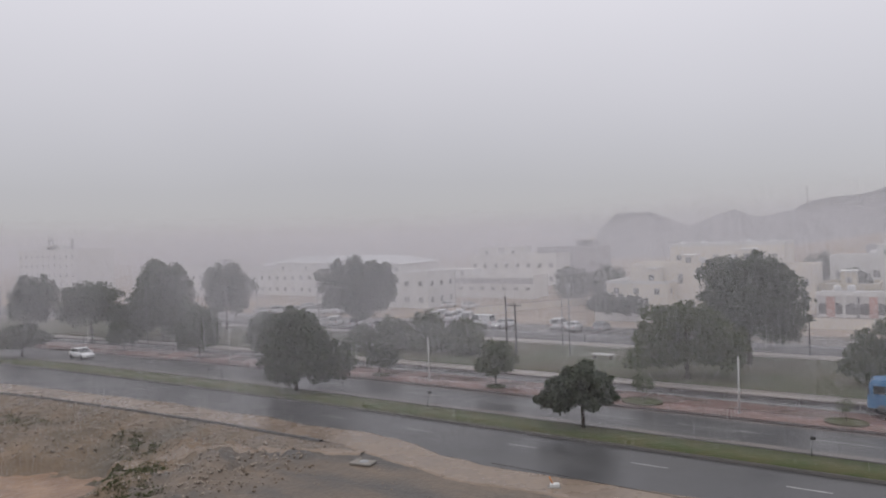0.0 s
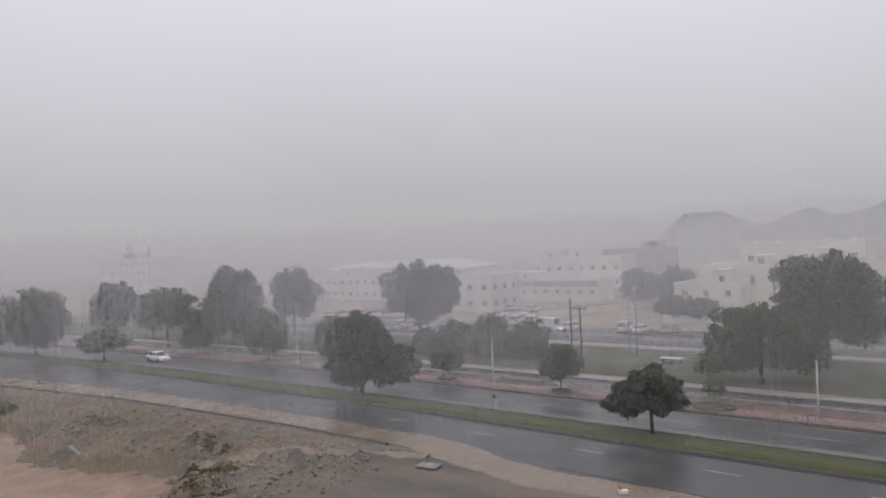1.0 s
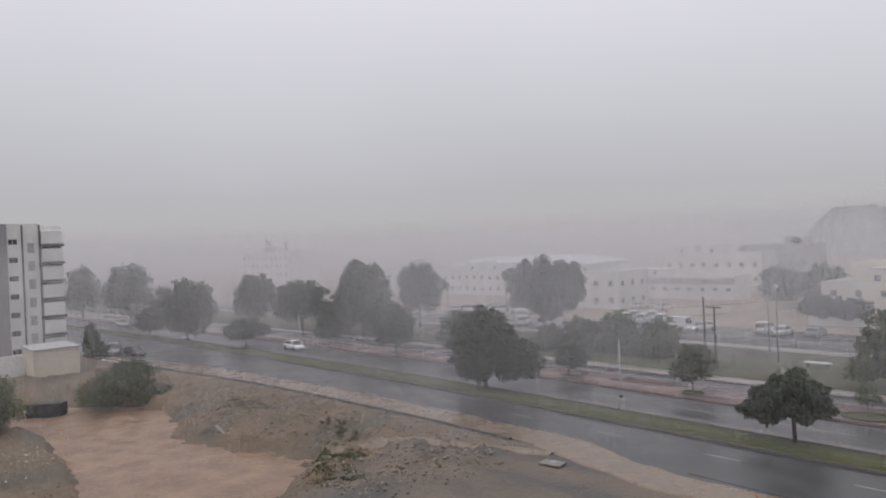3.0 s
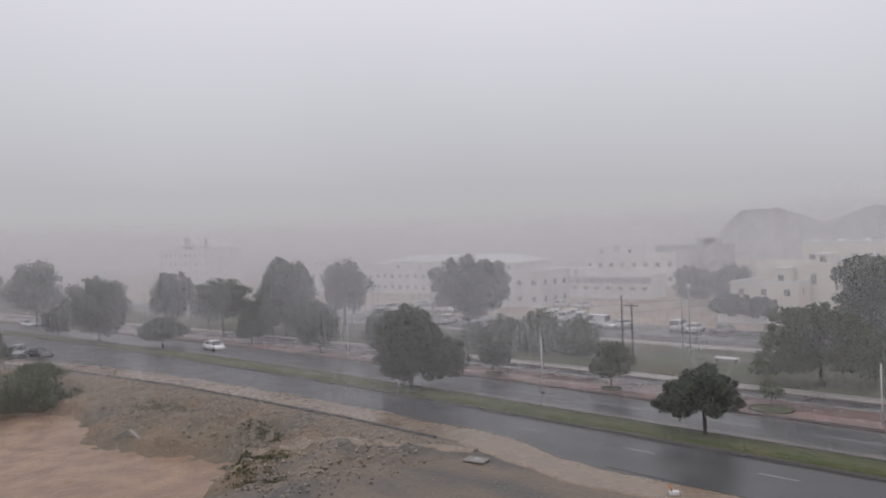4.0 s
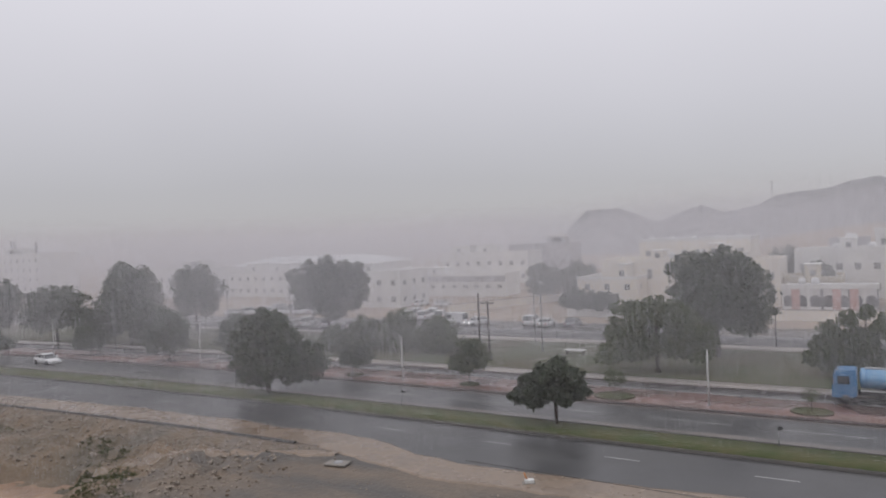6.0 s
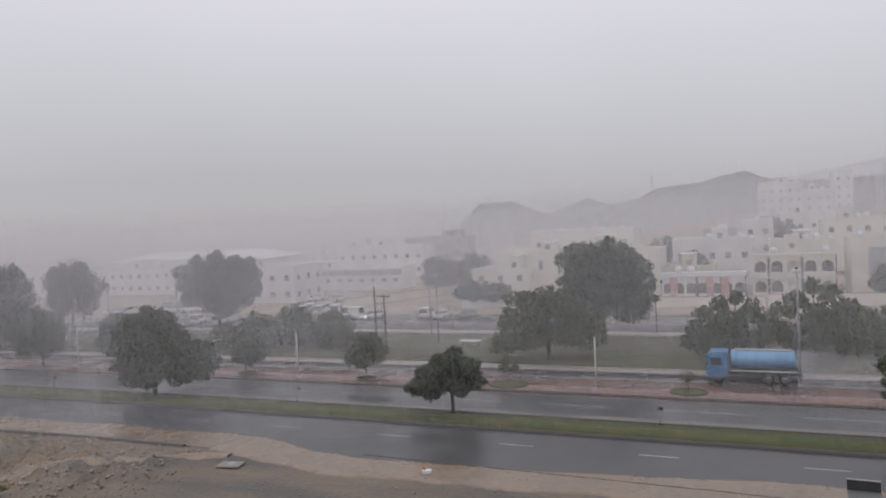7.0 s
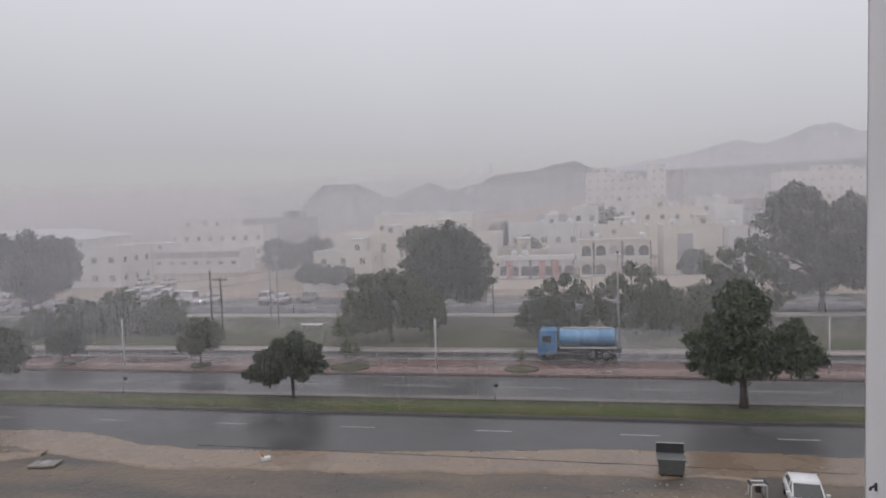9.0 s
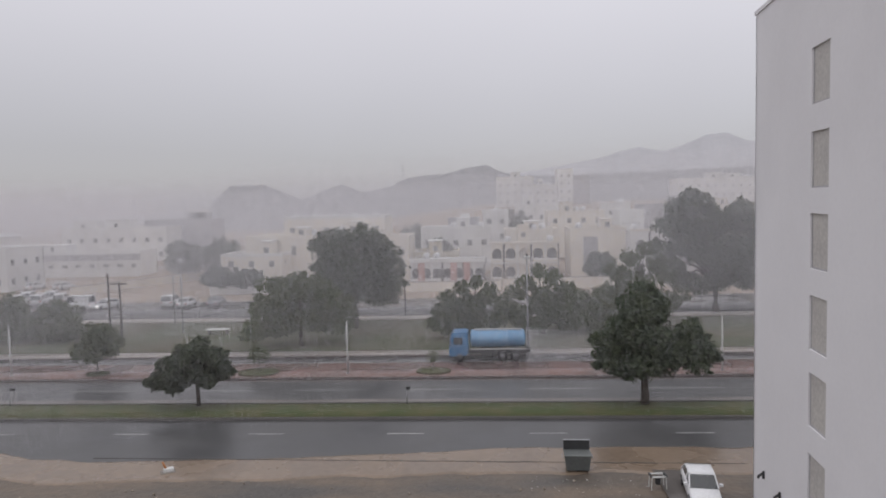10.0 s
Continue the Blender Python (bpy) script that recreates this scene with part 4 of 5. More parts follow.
house(pose(-20.9, 135, 0), 5.6, 12, 8.0, "cream stepped house with a flat roof", M_CREAM, grid(5.6, 2, 2, 3.6, 1.0, 1.3, 1.2), seed=5)
house(pose(-15.0, 138, 0), 9.0, 10, 4.6, "low tan house between villas", M_YELLOW, grid(9, 3, 1, 4, 1.1, 1.3, 1.2), seed=6)


def pink_villa():
    root = arcade_house(pose(-14.3, 128, -0.2), 13.6, 4.3, 7, "white single-storey villa with pink panels and arches", M_WHITE, rows=1, seed=7, trim=M_WHITE)
    for x in (2.0, 7.9, 10.3):
        part("panel", box(x - 0.6, x + 0.6, -0.26, -0.17, 0.3, 4.2), M_PINK, root, "pink rendered panel")
    return root


pink_villa()
arcade_house(pose(0.3, 130, -0.3), 12.6, 7.1, 5, "cream two-storey villa with arched balconies", M_CREAM, seed=8)
house(pose(5.5, 130.5, 0), 2.0, 3, 9.8, "slim cream stair tower above the villa", M_CREAM, [(0.3, 0.5, 4.2, 6.2), (0.75, 0.95, 4.2, 6.2), (1.2, 1.4, 4.2, 6.2), (0.6, 1.4, 8.0, 8.9)], name="stair_tower", category="tower", seed=9, rooms=0)
house(pose(3.4, 141, 0), 10.4, 9, 8.6, "cream house set behind the arched villa", M_CREAM, grid(10.4, 4, 2, 3.6, 0.9, 1.2, 1.4), seed=10, tanks=3)
house(pose(-14.4, 150, 0), 15.0, 10, 9.0, "pale house with roof tanks", M_WHITE, grid(15, 5, 2, 3.8, 1.1, 1.3, 1.6), seed=11, tanks=3)
house(pose(-9.0, 160, 1.0), 7, 9, 9.6, "pale grey house on the slope", M_LGREY, grid(7, 2, 2, 4, 1.1, 1.3, 1.6), seed=12, tanks=2)
house(pose(-1.2, 165, 1.0), 6.0, 9, 11.2, "pale house with a stepped roof", M_WHITE, grid(6, 2, 3, 3.5, 1.0, 1.3, 1.3), seed=13, domes=1)
house(pose(15.6, 135, 0), 10.4, 10, 8.8, "beige house with a tall grey recess", M_CREAM, [(2.4, 5.2, 0.8, 7.6)], seed=14, pane=M_LGREY, tanks=2, trim=M_CREAM)
arcade_house(pose(26.2, 131, 0), 6.6, 8.6, 2, "pale two-storey villa with dark arched balconies", M_WHITE, seed=15)
house(pose(26.1, 141, 0), 4.6, 9, 12.0, "white upper storey with a row of vents", M_WHITE, [(0.5 + 0.6 * i, 0.75 + 0.6 * i, 9.6, 9.95) for i in range(6)], seed=16)
house(pose(33.5, 138, 0), 12, 10, 9.5, "pale house behind tall trees", M_WHITE, grid(12, 4, 2, 3.8, 1.1, 1.3, 1.6), seed=17, tanks=2)
house(pose(47.0, 146, 0.3), 14, 10, 11.0, "pale house with a flat roof on the slope", M_CREAM, grid(14, 5, 3, 3.4, 1.1, 1.3, 1.4), seed=18, tanks=2)
house(pose(14.0, 165, 1.2), 13, 10, 10.4, "pale terrace house on the slope", M_CREAM, grid(13, 4, 3, 3.3, 1.0, 1.2, 1.4), seed=19, tanks=2)
house(pose(29.4, 180, 2.5), 6.4, 8, 10.6, "pale house with two roof tanks", M_WHITE, grid(6.4, 2, 3, 3.3, 1.0, 1.2, 1.4), seed=20, tanks=2)
house(pose(38.0, 176, 2.0), 14, 9, 10.6, "long pale house on the slope", M_LGREY, grid(14, 5, 3, 3.3, 1.0, 1.2, 1.4), seed=21)
house(pose(8.0, 205, 4.0), 15, 10, 9.0, "hazy pale house on the hillside", M_WHITE, grid(15, 5, 2, 3.6, 1.0, 1.2, 1.6), seed=22, tanks=1)
# Pale grey panes: the haze over these far windows is put into their colour.
house(pose(3.9, 290, 9.0), 15.0, 14, 14.8, "tall hazy block of flats on the hillside", M_WHITE, grid(15, 5, 4, 3.4, 0.95, 1.0, 1.2), seed=23, pane=M_LGREY, name="apartment_block", category="building", tanks=2)
house(pose(19.2, 292, 9.0), 9.5, 14, 11.5, "lower hazy block of flats on the hillside", M_WHITE, grid(9.5, 3, 3, 3.4, 0.95, 1.0, 1.2), seed=24, pane=M_LGREY, name="apartment_block", category="building", tanks=1)
house(pose(29.7, 300, 9.5), 6.2, 12, 17.4, "slim hazy tower block on the hillside", M_WHITE, grid(6.2, 2, 5, 3.3, 0.9, 1.0, 1.2), seed=25, pane=M_LGREY, name="tower_block", category="building")
house(pose(36.0, 300, 9.5), 7.0, 12, 14.5, "hazy grey block of flats on the hillside", M_LGREY, grid(7, 2, 4, 3.4, 0.95, 1.0, 1.2), seed=26, pane=M_LGREY, name="apartment_block", category="building", tanks=1)
house(pose(79.3, 300, 9.5), 31, 14, 12.2, "long hazy white block on the hillside", M_WHITE, grid(31, 9, 3, 3.7, 1.0, 1.1, 1.3), seed=27, pane=M_LGREY, name="apartment_block", category="building", tanks=3)
house(pose(55.0, 190, 3.0), 16, 10, 9.0, "hazy pale house on the slope", M_CREAM, grid(16, 5, 2, 3.6, 1.0, 1.2, 1.6), seed=28, tanks=2)
# towards the thicker haze
house(pose(-101, 125, 0), 11.6, 11, 7.6, "white house with arched ground-floor openings", M_WHITE, grid(11.6, 3, 2, 3.6, 1.4, 1.2, 1.2), grid(11, 3, 2, 3.6, 1.2, 1.2, 1.2), seed=30)
long_hall = house(pose(-112, 151, 0), 35, 8, 5.2, "long low white hall with a row of small windows", M_WHITE, grid(35, 11, 1, 3.6, 1.3, 0.8, 2.0), seed=31, name="hall", category="building")
part("band", box(-0.05, 35.05, -0.12, -0.01, 3.6, 5.0), M_LGREY, long_hall, "grey band above the windows")
house(pose(-119, 190, 0), 30, 12, 9.4, "hazy pale house beyond the hall", M_WHITE, grid(30, 8, 2, 4, 1.3, 1.3, 1.6), seed=32, tanks=2)
house(pose(-100, 200, 0), 20, 10, 11.0, "hazy two-storey house with an open roof room", M_LGREY, grid(20, 5, 2, 4, 1.3, 1.3, 1.6), seed=33)
house(pose(-136, 138, 0), 14, 10, 7.8, "hazy white house with dark windows", M_WHITE, grid(14, 5, 2, 3.7, 1.3, 1.2, 1.3), grid(10, 3, 2, 3.7, 1.2, 1.2, 1.3), seed=34)
house(pose(-168, 146, 0), 30, 10, 7.0, "long hazy white house with many windows", M_WHITE, grid(30, 9, 2, 3.4, 1.3, 1.2, 1.2), seed=35, tanks=1)
house(pose(-200, 140, 0), 28, 12, 8.5, "very hazy white house beyond the trees", M_WHITE, grid(28, 8, 2, 3.8, 1.3, 1.2, 1.3), seed=36)
far_block = house(pose(-322, 148, 0), 46, 16, 15.5, "faint tall building lost in the rain", M_WHITE, grid(46, 10, 4, 3.7, 1.6, 1.6, 1.3), seed=37, name="factory", category="building")
for u, hh in ((19, 6), (21.5, 5.5), (37, 5)):
    smooth(part("chimney", tube([(u, 4, 15.4), (u, 4, 15.5 + hh)], [0.6, 0.5], 10), M_LGREY, far_block))


def warehouse():
    root = thing("warehouse", pose(-217, 190, 0), "large hazy warehouse with a pale sheet-metal roof", "building")
    part("wall", box(0, 65, 0, 30, 0, 7.0), M_WHITE, root)
    bm = bmesh.new()
    v = [bm.verts.new(p) for p in ((-1, -1, 7.0), (66, -1, 7.0), (66, 31, 7.0), (-1, 31, 7.0), (8, 15, 10.0), (58, 15, 10.0))]
    for f in ((0, 1, 5, 4), (2, 3, 4, 5), (1, 2, 5), (3, 0, 4), (3, 2, 1, 0)):
        bm.faces.new([v[i] for i in f])
    part("roof", bm, M_ROOFW, root)
    return root


warehouse()


def low_wall(x0, y0, x1, y1, h, material, label):
    L = math.hypot(x1 - x0, y1 - y0)
    root = thing("boundary_wall", pose(x0, y0, float(land(np.array([x0]), np.array([y0]))[0]) - 0.1, 0, 0, math.degrees(math.atan2(y1 - y0, x1 - x0))), label, "wall")
    part("wall", box(0, L, -0.12, 0.12, 0, h, 0.02), material, root)
    part("coping", box(-0.03, L + 0.03, -0.18, 0.18, h, h + 0.1), M_PALE, root)


low_wall(-30, 116, 2, 117, 1.7, M_CREAM, "low cream wall before the villas")
low_wall(2.3, 118, 34, 119, 1.9, M_CREAM, "cream garden wall before the arched villas")
low_wall(-73, 118, -58, 146, 1.6, M_CREAM, "pale boundary wall running back from the car park")
low_wall(-47.5, 116.5, -38, 117, 1.5, M_WHITE, "short white wall beside the cream wing")
TOWN = "trees among the houses"
for k_, (tx, ty, th, tw) in enumerate(((-63, 142, 8.5, 10), (-54, 140, 9.0, 9), (-49.5, 131, 7.5, 7), (-46, 118.5, 4.6, 7), (-41.5, 118.0, 4.2, 6), (7, 176, 11.5, 8), (-10, 146, 7.6, 6), (60, 150, 9, 9), (-18, 170, 9, 9), (44, 132, 8, 8), (20, 127, 5.5, 6))):
    tree(tx, ty, th, tw, 0.8, 100 + k_, "hazy dark tree among the pale houses", z=float(land(np.array([float(tx)]), np.array([float(ty)]))[0]), count=1900, leaf=0.42, trunk=0.18, group=TOWN)


# ---- poles and lamps ----
def pole(x, y, h, label, z=0.12):
    root = thing("white_pole", pose(x, y, z), label, "pole", "white poles along the paving")
    smooth(part("shaft", tube([(0, 0, 0), (0, 0, h * 0.5), (0, 0, h)], [0.075, 0.065, 0.055], 10), M_POLE, root))
    part("base_plate", box(-0.16, 0.16, -0.16, 0.16, 0, 0.05, 0.01), M_METAL, root)
    smooth(part("cap", tube([(0, 0, h), (0, 0, h + 0.05)], [0.07, 0.02], 10), M_POLE, root))


for px_ in (-105.6, -74.5, -43.3, -12.5, 19.6, 51):
    pole(px_, 60.3 + float(bend(px_)), 4.6, "slim white steel pole standing in the paving")


def street_lamp(x, y, h, arms, label, reach=1.6, material=None, z=0.08, turn=0.0, curved=False):
    root = thing("street_lamp", pose(x, y, z, 0, 0, turn), label, "street lamp", "street lamps")
    mt = material or M_METAL
    smooth(part("shaft", tube([(0, 0, 0), (0, 0, h * 0.5), (0, 0, h)], [0.10, 0.08, 0.055], 10), mt, root))
    part("base_plate", box(-0.2, 0.2, -0.2, 0.2, 0, 0.08, 0.015), mt, root)
    for s in arms:
        if curved:
            pts = [(0, 0, h - 0.6), (s * reach * 0.25, 0, h + 0.05), (s * reach * 0.7, 0, h + 0.25), (s * reach, 0, h + 0.15)]
        else:
            pts = [(0, 0, h - 0.05), (s * reach * 0.5, 0, h + 0.12), (s * reach, 0, h + 0.2)]
        arm = smooth(part("arm", tube(pts, [0.04] * len(pts), 6), mt, root))
        bm = box(s * reach - 0.42, s * reach + 0.42, -0.15, 0.15, h + 0.12, h + 0.28, 0.05)
        part("lantern", bm, M_POLE, arm, "pale lamp head")
    return root


tall_post = street_lamp(3.5, 64.9, 9.4, (), "tall grey lamp post beside the side road")
part("lamp_head", box(-0.3, 0.3, -0.25, 0.25, 9.4, 9.7, 0.08), M_POLE, tall_post, "pale lamp head")
part("bracket", box(-0.1, 0.1, -0.1, 0.1, 9.7, 9.9, 0.03), M_DARK, tall_post)
for lx in (-36.5, -75.5, -99.5, -140):
    street_lamp(lx, 66.0 + float(bend(lx)) + (15 if lx == -36.5 else 0), 9.0, (-1, 1) if lx != -36.5 else (-1,), "tall street lamp with pale arms in the rain", curved=True)
street_lamp(-40.3, 87.2, 7.2, (-1,), "dark curved street lamp on the verge", curved=True)
street_lamp(-38.9, 91.4, 2.9, (), "short grey post at the car park edge")
street_lamp(-11.0, 91.0, 4.0, (), "slim dark post at the car park edge", material=M_DARK)
street_lamp(-100, 102, 7.6, (), "dark post among the parked cars", material=M_WOODPOLE)
gl = thing("globe_lamp", pose(-48.9, 108.6, 0), "dark lamp post with a white globe", "street lamp")
smooth(part("shaft", tube([(0, 0, 0), (0, 0, 6.3)], [0.12, 0.07], 10), M_DARK, gl))
bm_ = bmesh.new()
bmesh.ops.create_uvsphere(bm_, u_segments=14, v_segments=9, radius=0.42, matrix=Matrix.Translation((0, 0, 6.5)))
smooth(part("globe", bm_, M_TANKW, gl, "white globe"))
for (wx, wy, wh, cross) in ((-45.9, 81.8, 7.2, False), (-43.2, 79.4, 6.4, True)):
    up = thing("utility_pole", pose(wx, wy, 0.05), "dark weathered wooden utility pole on the verge", "utility pole", "utility poles on the verge")
    smooth(part("shaft", tube([(0, 0, 0), (0.03, 0, wh * 0.5), (0, 0, wh)], [0.17, 0.15, 0.13], 10), M_WOODPOLE, up))
    if cross:
        part("crossarm", box(-1.0, 0.9, -0.06, 0.06, wh - 0.28, wh - 0.14, 0.01), M_WOODPOLE, up)
        for ix in (-0.9, -0.3, 0.8):
            smooth(part("insulator", tube([(ix, 0, wh - 0.14), (ix, 0, wh + 0.05)], [0.05, 0.03], 8), M_LGREY, up))


# ---- vehicles ----
def wheel(parent, x, y, r, w, name="wheel"):
    side = 1 if y > 0 else -1
    t = smooth(part(name, tube([(x, y - w / 2, r), (x, y - w / 2 + 0.03, r), (x, y + w / 2 - 0.03, r), (x, y + w / 2, r)], [r * 0.93, r, r, r * 0.93], 18), M_TYRE, parent))
    smooth(part("rim", tube([(x, y + side * (w / 2 - 0.01), r), (x, y + side * (w / 2 + 0.015), r)], [r * 0.62, r * 0.55], 14), M_RIM, t))
    return t


def loft(sections, bm=None):
    """Skin over closed cross-sections, each a list of points in the same order."""
    bm = bm or bmesh.new()
    rings = [[bm.verts.new(p) for p in s] for s in sections]
    k = len(rings[0])
    for a, b in zip(rings, rings[1:]):
        for j in range(k):
            bm.faces.new((a[j], a[(j + 1) % k], b[(j + 1) % k], b[j]))
    bm.faces.new(rings[0][::-1])
    bm.faces.new(rings[-1])
    bmesh.ops.recalc_face_normals(bm, faces=bm.faces)
    return bm


def car_section(x, hw, z0, z1, tuck):
    return [(x, -hw * 0.93, z0), (x, hw * 0.93, z0), (x, hw, z0 + (z1 - z0) * 0.35), (x, hw * 0.985, z0 + (z1 - z0) * 0.7), (x, hw * tuck, z1), (x, -hw * tuck, z1), (x, -hw * 0.985, z0 + (z1 - z0) * 0.7), (x, -hw, z0 + (z1 - z0) * 0.35)]


def car(m, paint, label, kind="sedan", lit=False, group="cars in the car park"):
    """A car; its nose points along its own +x."""
    root = thing("car", m, label, "car", group)
    k = {"sedan": (4.55, 0.88, 0.92, 1.44), "suv": (4.7, 0.94, 1.08, 1.78), "van": (4.9, 0.93, 1.15, 2.1)}[kind]
    length, hw, belt, top = k
    f, r = length / 2, -length / 2
    hood = belt - (0.06 if kind != "van" else 0.1)
    body = part("body", loft([car_section(r, hw * 0.86, 0.42, belt - 0.12, 0.85), car_section(r + 0.12, hw * 0.95, 0.28, belt - 0.02, 0.9), car_section(r + 0.8, hw, 0.22, belt, 0.92), car_section(0, hw, 0.2, belt, 0.93),
                              car_section(f - 1.35, hw, 0.2, hood, 0.92), car_section(f - 0.6, hw * 0.98, 0.22, hood - 0.1, 0.88), car_section(f - 0.15, hw * 0.92, 0.26, hood - 0.24, 0.84), car_section(f, hw * 0.8, 0.36, hood - 0.36, 0.8)]), paint, root)
    smooth(body)
    if kind == "sedan":
        cab = [(r + 0.45, 0.90, belt - 0.02), (r + 1.15, 0.80, top - 0.03), (-0.15, 0.78, top), (f - 1.95, 0.80, top - 0.06), (f - 1.2, 0.93, hood - 0.02)]
    elif kind == "suv":
        cab = [(r + 0.08, 0.90, belt - 0.02), (r + 0.4, 0.82, top - 0.05), (-0.2, 0.80, top), (f - 1.9, 0.82, top - 0.08), (f - 1.3, 0.93, hood - 0.02)]
    else:
        cab = [(r + 0.03, 0.95, belt - 0.02), (r + 0.15, 0.88, top - 0.03), (0.2, 0.87, top), (f - 1.35, 0.86, top - 0.1), (f - 0.55, 0.93, hood - 0.05)]
    def cabin(grow, z_top):
        sec = []
        for x, wf, zt in cab:
            zb = belt - 0.06
            sec.append([(x, -hw * 0.93 * grow, zb), (x, hw * 0.93 * grow, zb), (x, hw * wf * grow, min(zt, z_top)), (x, -hw * wf * grow, min(zt, z_top))])
        return loft(sec)
    part("glasshouse", cabin(0.97, top - 0.05), M_GLASS, root, "dark tinted car windows")
    xr0, xr1 = cab[1][0], cab[3][0]
    roof = loft([[(x, -hw * 0.8, z), (x, hw * 0.8, z), (x, hw * 0.72, z + 0.06), (x, -hw * 0.72, z + 0.06)] for x, z in ((xr0 - 0.06, top - 0.10), (xr0 + 0.3, top - 0.05), (xr1 - 0.3, top - 0.05), (xr1 + 0.04, top - 0.11))])
    smooth(part("roof", roof, paint, root))
    for s in (-1, 1):
        part("windscreen_pillar", tube([(cab[4][0], s * hw * 0.9, belt - 0.05), (cab[3][0], s * hw * 0.79, top - 0.08)], [0.045, 0.04], 6), paint, root)
        part("rear_pillar", tube([(cab[0][0], s * hw * 0.87, belt - 0.03), (cab[1][0], s * hw * 0.8, top - 0.08)], [0.07, 0.06], 6), paint, root)
        part("door_pillar", tube([(-0.1, s * hw * 0.91, belt - 0.03), (-0.12, s * hw * 0.79, top - 0.06)], [0.045, 0.045], 6), paint, root)
        part("roof_rail", tube([(cab[1][0], s * hw * 0.79, top - 0.07), (cab[2][0], s * hw * 0.79, top - 0.03), (cab[3][0], s * hw * 0.79, top - 0.08)], [0.045, 0.045, 0.045], 6), paint, root)
        if kind == "van":
            part("side_panel", box(r + 0.1, -0.1, min(s * hw * 0.86, s * hw * 0.945), max(s * hw * 0.86, s * hw * 0.945), belt - 0.05, top - 0.12, 0.02), paint, root)
    for s in (-1, 1):
        part("headlight", box(f - 0.42, f - 0.10, s * hw * 0.70 - 0.16, s * hw * 0.70 + 0.16, hood - 0.42, hood - 0.24, 0.04), M_LAMP if lit else M_LENS, root)
        part("tail_light", box(r - 0.02, r + 0.14, s * hw * 0.72 - 0.16, s * hw * 0.72 + 0.12, belt - 0.34, belt - 0.14, 0.03), M_RED, root)
        part("mirror", box(cab[4][0] - 0.35, cab[4][0] - 0.18, s * (hw + 0.09) - 0.11, s * (hw + 0.09) + 0.11, belt - 0.02, belt + 0.13, 0.04), paint, root)
        for x in (f - 0.85, r + 0.85):
            wheel(root, x, s * (hw - 0.10), 0.32 if kind == "sedan" else 0.36, 0.22)
    part("grille", box(f - 0.06, f + 0.02, -hw * 0.5, hw * 0.5, 0.36, hood - 0.38, 0.02), M_DARK, root)
    part("number_plate", box(f + 0.015, f + 0.03, -0.25, 0.25, 0.40, 0.51), M_POLE, root)
    part("bumper", box(f - 0.2, f + 0.03, -hw * 0.86, hw * 0.86, 0.24, 0.36, 0.04), paint, root)
    return root


white_suv = car(pose(-74.3, 106.2, 0.05, 0, 0, 108), M_CARW, "white off-road car parked in the wet car park", "suv")
for cx, cy, a in ((-71.3, 107.0, 106), (-68.3, 107.8, 110), (-75.5, 110.5, 107), (-72.0, 111.2, 112), (-48.4, 103.8, 96), (-104.5, 110, 60), (-108.5, 109, 60), (-112.5, 108, 60), (-116.5, 107, 60), (-83.2, 94.5, 112), (-106.0, 116, 60), (-110, 115, 60), (-114, 114, 60), (-88.5, 94.8, 116)):
    copy_thing(white_suv, pose(cx, cy, 0.05, 0, 0, a))
sedan = car(pose(-45.6, 103.0, 0.05, 0, 0, 94), M_CARW, "white saloon parked in the wet car park", "sedan")
for cx, cy, a in ((-77.5, 94.2, 108), (-100.5, 111, 60), (-97, 112, 55), (-86.5, 128.5, 90), (-80.5, 128.0, 80), (-120.5, 106, 60)):
    copy_thing(sedan, pose(cx, cy, 0.05, 0, 0, a))
car(pose(-41.2, 103.4, 0.05, 0, 0, 92), M_CARS, "silver saloon parked in the wet car park", "sedan")
car(pose(-57.8, 102.3, 0.05, 0, 0, -115), M_CARW, "white car with lit headlights in the car park", "sedan", lit=True)
car(pose(-61.8, 101.6, 0.05, 0, 0, 172), M_CARW, "white van crossing the wet car park", "van")
car(pose(-98.5, 53.2, 0.02, 0, 0, -2), M_CARW, "white saloon driving on the wet carriageway", "sedan", group="cars on the road")
car(pose(-172, 49.0, 0.02, 0, 0, 2), M_CARW, "hazy white car far along the road", "sedan", group="cars on the road")
car(pose(-121, 33.2, 0.02, 0, 0, -20), M_CARS, "silver car parked by the far kerb", "suv", group="cars on the road")
car(pose(-116.5, 34.8, 0.02, 0, 0, 15), M_CARD, "dark car parked by the far kerb", "sedan", group="cars on the road")
near_car = car(pose(10.35, 35.0, 0.0, 0, 0, -97), M_CARW, "clean white saloon parked by the neighbour's wall", "sedan", group="cars by the wall")
near_car.scale = (0.86, 0.86, 0.9)


